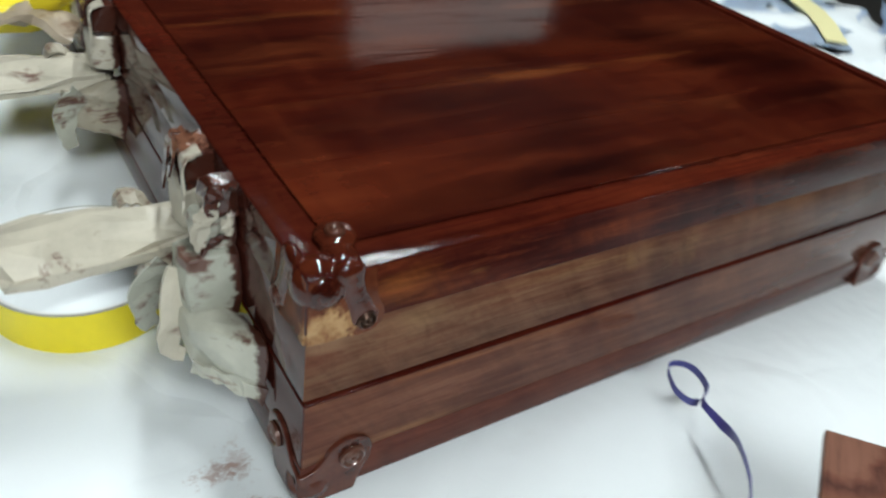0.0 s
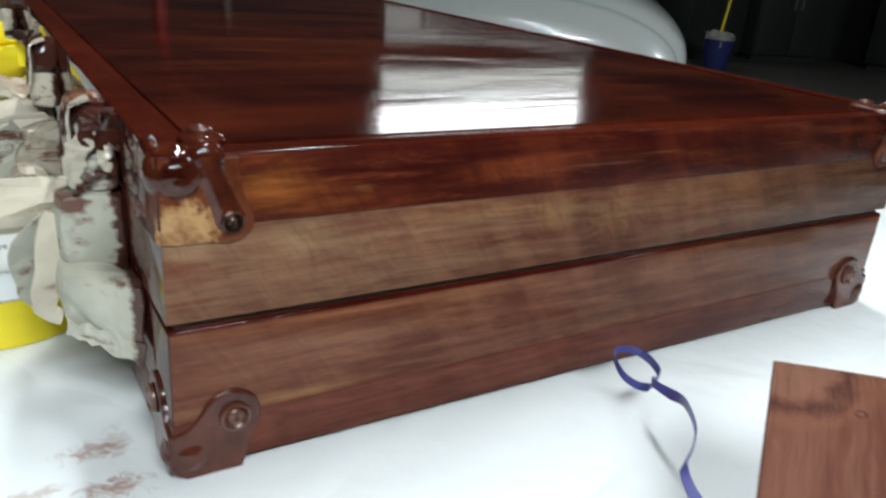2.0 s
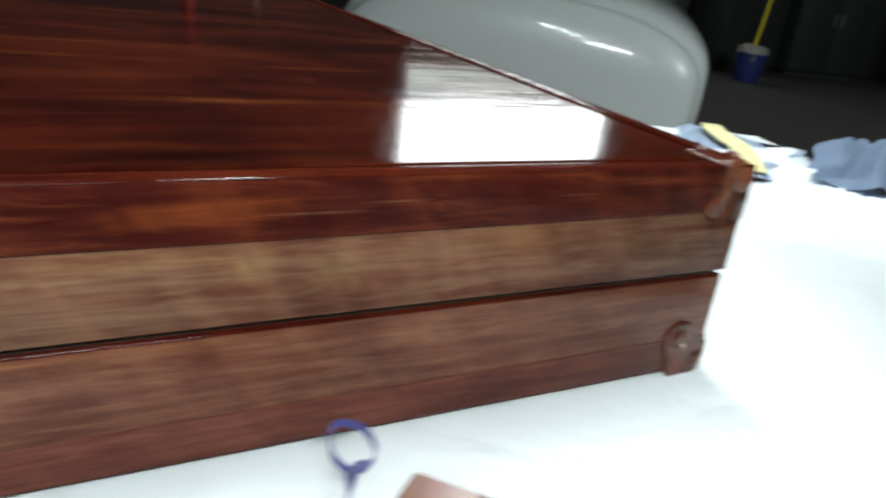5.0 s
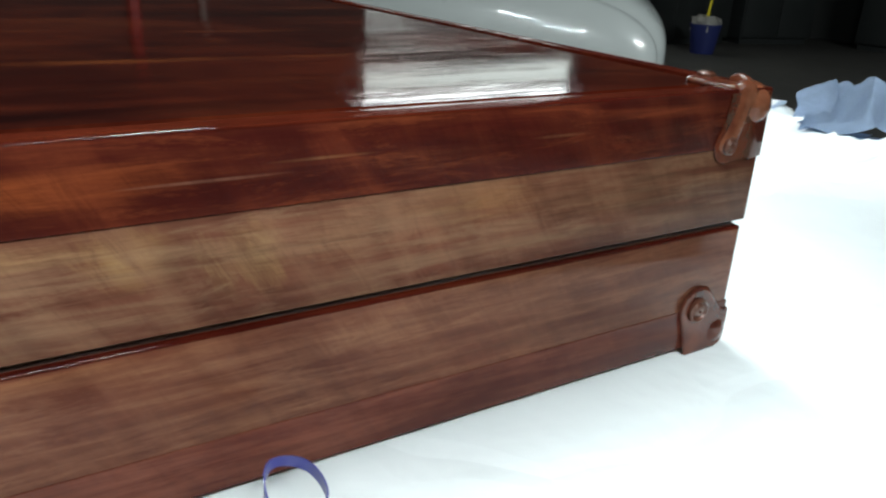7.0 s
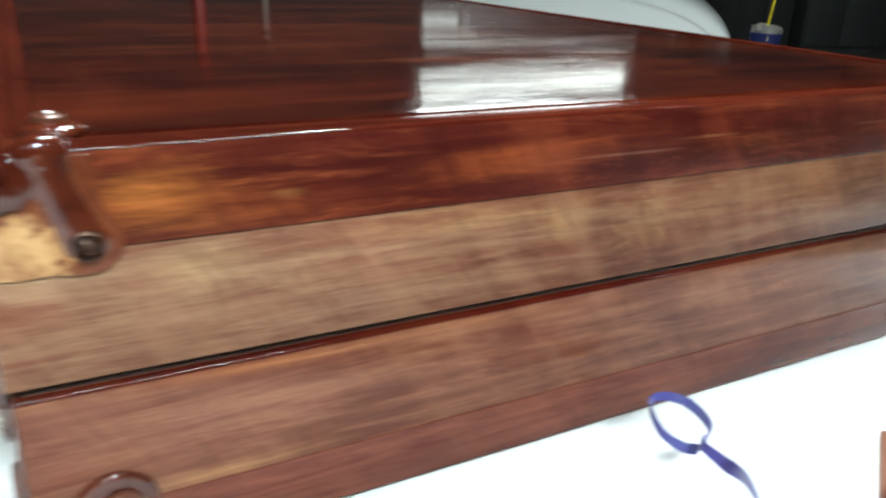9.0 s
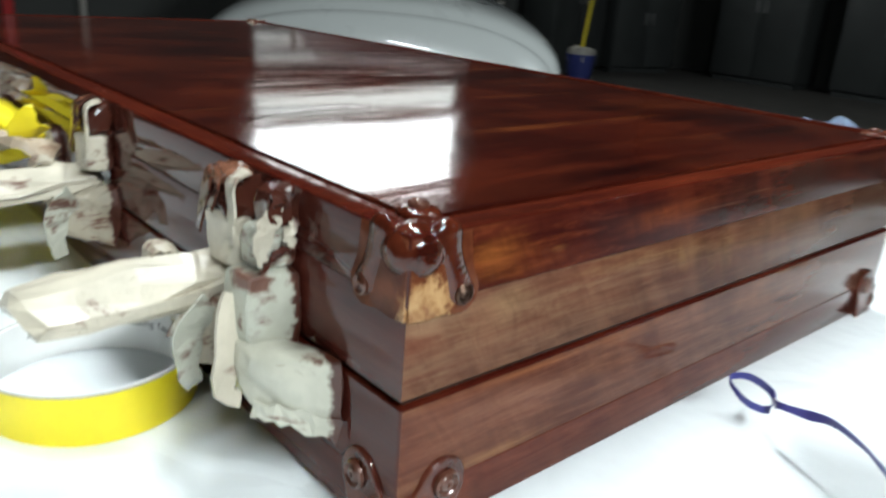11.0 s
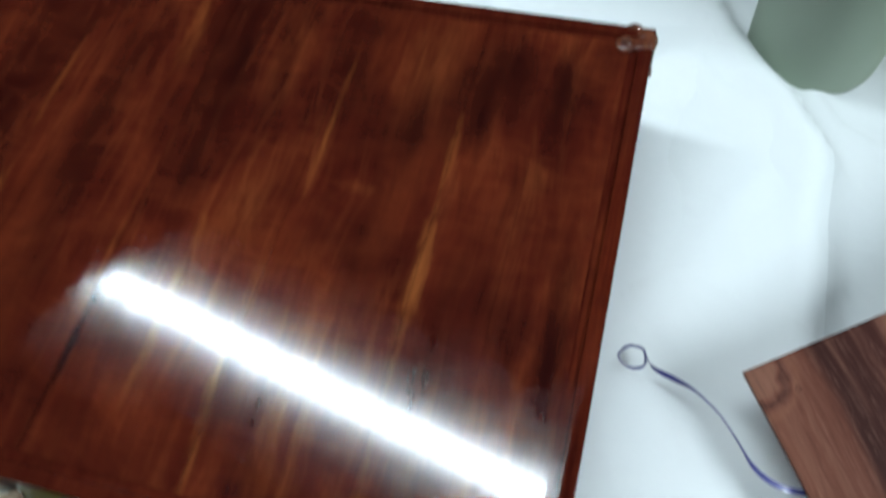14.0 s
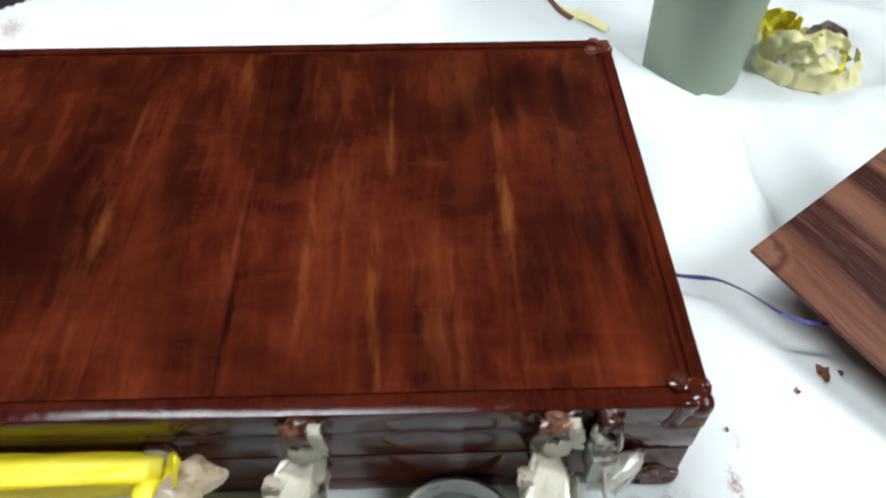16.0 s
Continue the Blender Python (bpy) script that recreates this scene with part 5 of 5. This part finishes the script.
# cloth at the end of the bench
def cloth(name, at, turn, w, h, lift, mat, label, seed, res=46):
    bm = bmesh.new()
    vs = {}
    for i in range(res + 1):
        for j in range(res + 1):
            u, v = i / res - 0.5, j / res - 0.5
            q = Vector((u * w, v * h, 0))
            n1 = noise.noise(Vector((u * 2.6 + seed, v * 2.6, seed)))
            n2 = 1 - 2 * abs(noise.noise(Vector((u * 3.4, v * 3.4 + seed, 2 * seed))))
            z = lift * max(0.0, 0.55 * n2 + 0.8 * n1) * (1 - (2 * max(abs(u), abs(v))) ** 4 * 0.6)
            q += Vector((0.02 * noise.noise(Vector((u * 4, v * 4, seed + 7))), 0.02 * noise.noise(Vector((u * 4, v * 4, seed + 11))), z + 0.003))
            vs[i, j] = bm.verts.new(q)
    for i in range(res):
        for j in range(res):
            bm.faces.new((vs[i, j], vs[i + 1, j], vs[i + 1, j + 1], vs[i, j + 1]))
    out = bmesh.ops.solidify(bm, geom=bm.faces[:], thickness=0.002)
    ob = tagged(part(name, bm, mat), label, "cloth")
    ob.matrix_basis = pose(*at, 0, 0, turn)
    return ob


cloth("flat_cloth", (0.715, 0.345, 0.000), 25, 0.20, 0.13, 0.006, CLOTH_PALE, "pale blue cloth laid flat on the paper", 3.0)
cloth("microfibre_cloth", (0.812, 0.228, -0.002), 40, 0.15, 0.12, 0.058, CLOTH, "crumpled blue microfibre cloth on the paper", 5.2)
tagged(part("tape_scrap", ribbon([(0.775, 0.415, 0.012), (0.742, 0.375, 0.014), (0.715, 0.315, 0.012), (0.672, 0.258, 0.007)], (0.022, 0.024, 0.022), 0.0008, ((1, -0.6, 0), (1, -0.3, 0.1), (1, -0.6, 0)), 30, 0.001, 0.02, 8), PALE_YELLOW), "pale yellow strip of tape over the cloth", "tape scrap", "peeled tape scraps")


# flakes of stain on the paper
def flake(x, y, r, mat, seed, name="flake", label="curled brown flake of dried stain", thick=0.0016):
    rnd = random.Random(seed)
    bm = bmesh.new()
    n = 11
    ring = []
    for i in range(n):
        a = 2 * math.pi * i / n
        k = r * rnd.uniform(0.45, 1.15)
        ring.append(bm.verts.new((x + k * math.cos(a), y + 0.7 * k * math.sin(a), paper_height(x, y) + 0.0006 + thick * rnd.random())))
    top = bm.verts.new((x, y, paper_height(x, y) + 0.001 + thick))
    low = bm.verts.new((x, y, paper_height(x, y) + 0.0002))
    for i in range(n):
        bm.faces.new((ring[i], ring[(i + 1) % n], top))
        bm.faces.new((ring[(i + 1) % n], ring[i], low))
    return tagged(part(name, bm, mat), label, name, "brown flakes on the paper" if name == "flake" else "")


for i, (x, y, r) in enumerate(((0.078, -0.125, 0.0085), (0.0635, -0.102, 0.0032), (0.077, -0.137, 0.003), (-0.020, -0.030, 0.004), (0.035, -0.045, 0.002))):
    flake(x, y, r, CHIP, i + 1)


# ---------------------------------------------------------------- the far part of the workshop
# a white car, its nose towards the bench
car = tagged(empty("car", (0, 0, 0)), "white car parked nose-in behind the bench", "car")
car.matrix_basis = pose(2.31, 3.16, FLOOR, 0, 0, -39.6)
SECTIONS = [(0.0, 0.78, 0.14, 0.50), (0.03, 0.90, 0.06, 0.63), (0.085, 0.955, 0.04, 0.735), (0.11, 0.940, 0.04, 0.728), (0.15, 0.985, 0.03, 0.785), (0.22, 1.005, 0.03, 0.82), (0.4, 1.02, 0.03, 0.86), (1.0, 1.02, 0.06, 0.89), (1.4, 1.0, 0.10, 0.90), (2.6, 0.98, 0.14, 0.92), (3.0, 0.92, 0.16, 0.90), (3.3, 0.82, 0.22, 0.80)]
bm = bmesh.new()
rings = []
for y, w, low, high in SECTIONS:
    ring = []
    for i in range(40):
        a = 2 * math.pi * i / 40
        c, s = math.cos(a), math.sin(a)
        mid, half = (low + high) / 2, (high - low) / 2
        up = s > 0
        e = 2 / 2.3 if up else 2 / 6.0
        ring.append(bm.verts.new((w * math.copysign(abs(c) ** e, c), y, mid + half * math.copysign(abs(s) ** e, s))))
    rings.append(ring)
for a, b in zip(rings, rings[1:]):
    for i in range(40):
        bm.faces.new((a[i], a[(i + 1) % 40], b[(i + 1) % 40], b[i]))
bm.faces.new(rings[0])
bm.faces.new(rings[-1])
body = part("body", bm, CAR_PAINT, car)
sub = body.modifiers.new("round", "SUBSURF")
sub.levels = sub.render_levels = 2
bm = bmesh.new()
for y0, y1, w0, w1, z0, z1 in ((0.95, 3.1, 0.82, 0.82, 0.80, 0.86),):
    low = [bm.verts.new(p) for p in ((-0.80, 0.95, 0.82), (0.80, 0.95, 0.82), (0.80, 3.35, 0.84), (-0.80, 3.35, 0.84))]
    high = [bm.verts.new(p) for p in ((-0.62, 1.75, 1.36), (0.62, 1.75, 1.36), (0.62, 2.95, 1.38), (-0.62, 2.95, 1.38))]
    bm.faces.new(low), bm.faces.new(high)
    for i in range(4):
        bm.faces.new((low[i], low[(i + 1) % 4], high[(i + 1) % 4], high[i]))
bmesh.ops.bevel(bm, geom=bm.edges[:], offset=0.06, segments=3, affect="EDGES")
part("glasshouse", bm, DARK_GLASS, car, "dark car windows")
part("roof", box((-0.58, 1.8, 1.36), (0.58, 2.9, 1.405), 0.02), CAR_PAINT, car)
for x in (-0.80, 0.80):
    for y in (0.75, 2.85):
        m = Matrix.Translation((x, y, 0.30)) @ pose(0, 0, 0, 0, 90, 0)
        wheel = part("wheel", lathe(bmesh.new(), [(0.19, -0.09), (0.27, -0.095), (0.30, -0.07), (0.30, 0.07), (0.27, 0.095), (0.19, 0.09)], 36, m), RUBBER, car, "black tyre")
        part("rim", lathe(bmesh.new(), [(0.05, -0.08), (0.185, -0.085), (0.19, 0.085), (0.05, 0.08)], 24, m), ALLOY, wheel)

# the bucket with a mop stick
bucket = tagged(empty("bucket", (6.50, 5.24, FLOOR)), "blue plastic bucket with a yellow mop stick", "bucket")
part("pail", lathe(bmesh.new(), [(0.11, 0), (0.115, 0.01), (0.15, 0.27), (0.155, 0.27), (0.155, 0.285), (0.14, 0.285), (0.105, 0.03), (0.0, 0.03)], 32), BUCKET_BLUE, bucket)
part("mop_head", packet((-0.12, -0.12, 0.22), (0.12, 0.12, 0.36), 3, 0.02, 6, None, 0.006), PIPE, bucket, "pale mop head")
part("stick", lathe(bmesh.new(), [(0.014, 0), (0.014, 0.85)], 10, pose(0, 0, 0.3, 3, 4, 0)), YELLOW, bucket, "yellow stick")


# dark cupboards along the far walls
def cupboard(x, y, turn, w, d, h, mat, label):
    c = tagged(empty("cupboard", (0, 0, 0)), label, "cupboard", "cupboards along the wall")
    c.matrix_basis = pose(x, y, FLOOR, 0, 0, turn)
    part("body", box((-w / 2, -d / 2, 0.06), (w / 2, d / 2, h), 0.01), mat, c)
    part("plinth", box((-w / 2 + 0.03, -d / 2 + 0.03, 0), (w / 2 - 0.03, d / 2 - 0.03, 0.06)), DARK_METAL, c)
    for e in (-1, 1):
        door = part("door", box((min(0, e * (w / 2 - 0.01)) + 0.005, -d / 2 - 0.02, 0.08), (max(0, e * (w / 2 - 0.01)) - 0.005, -d / 2 - 0.001, h - 0.02), 0.004), mat, c)
        part("handle", box((e * 0.05 - 0.01, -d / 2 - 0.045, h * 0.5 - 0.07), (e * 0.05 + 0.01, -d / 2 - 0.02, h * 0.5 + 0.07), 0.004), GREY_METAL, door)
    return c


cupboard(7.15, 6.1, 0, 0.9, 0.5, 1.7, DARK_METAL, "dark metal workshop cupboard")
cupboard(8.25, 5.9, -12, 1.0, 0.5, 1.3, DARK_METAL, "dark metal workshop cupboard")
cupboard(9.2, 4.6, -90, 1.1, 0.5, 1.8, DARK_METAL, "dark metal workshop cupboard")
cupboard(9.2, 3.1, -90, 1.1, 0.5, 1.5, DARK_METAL, "dark metal workshop cupboard")
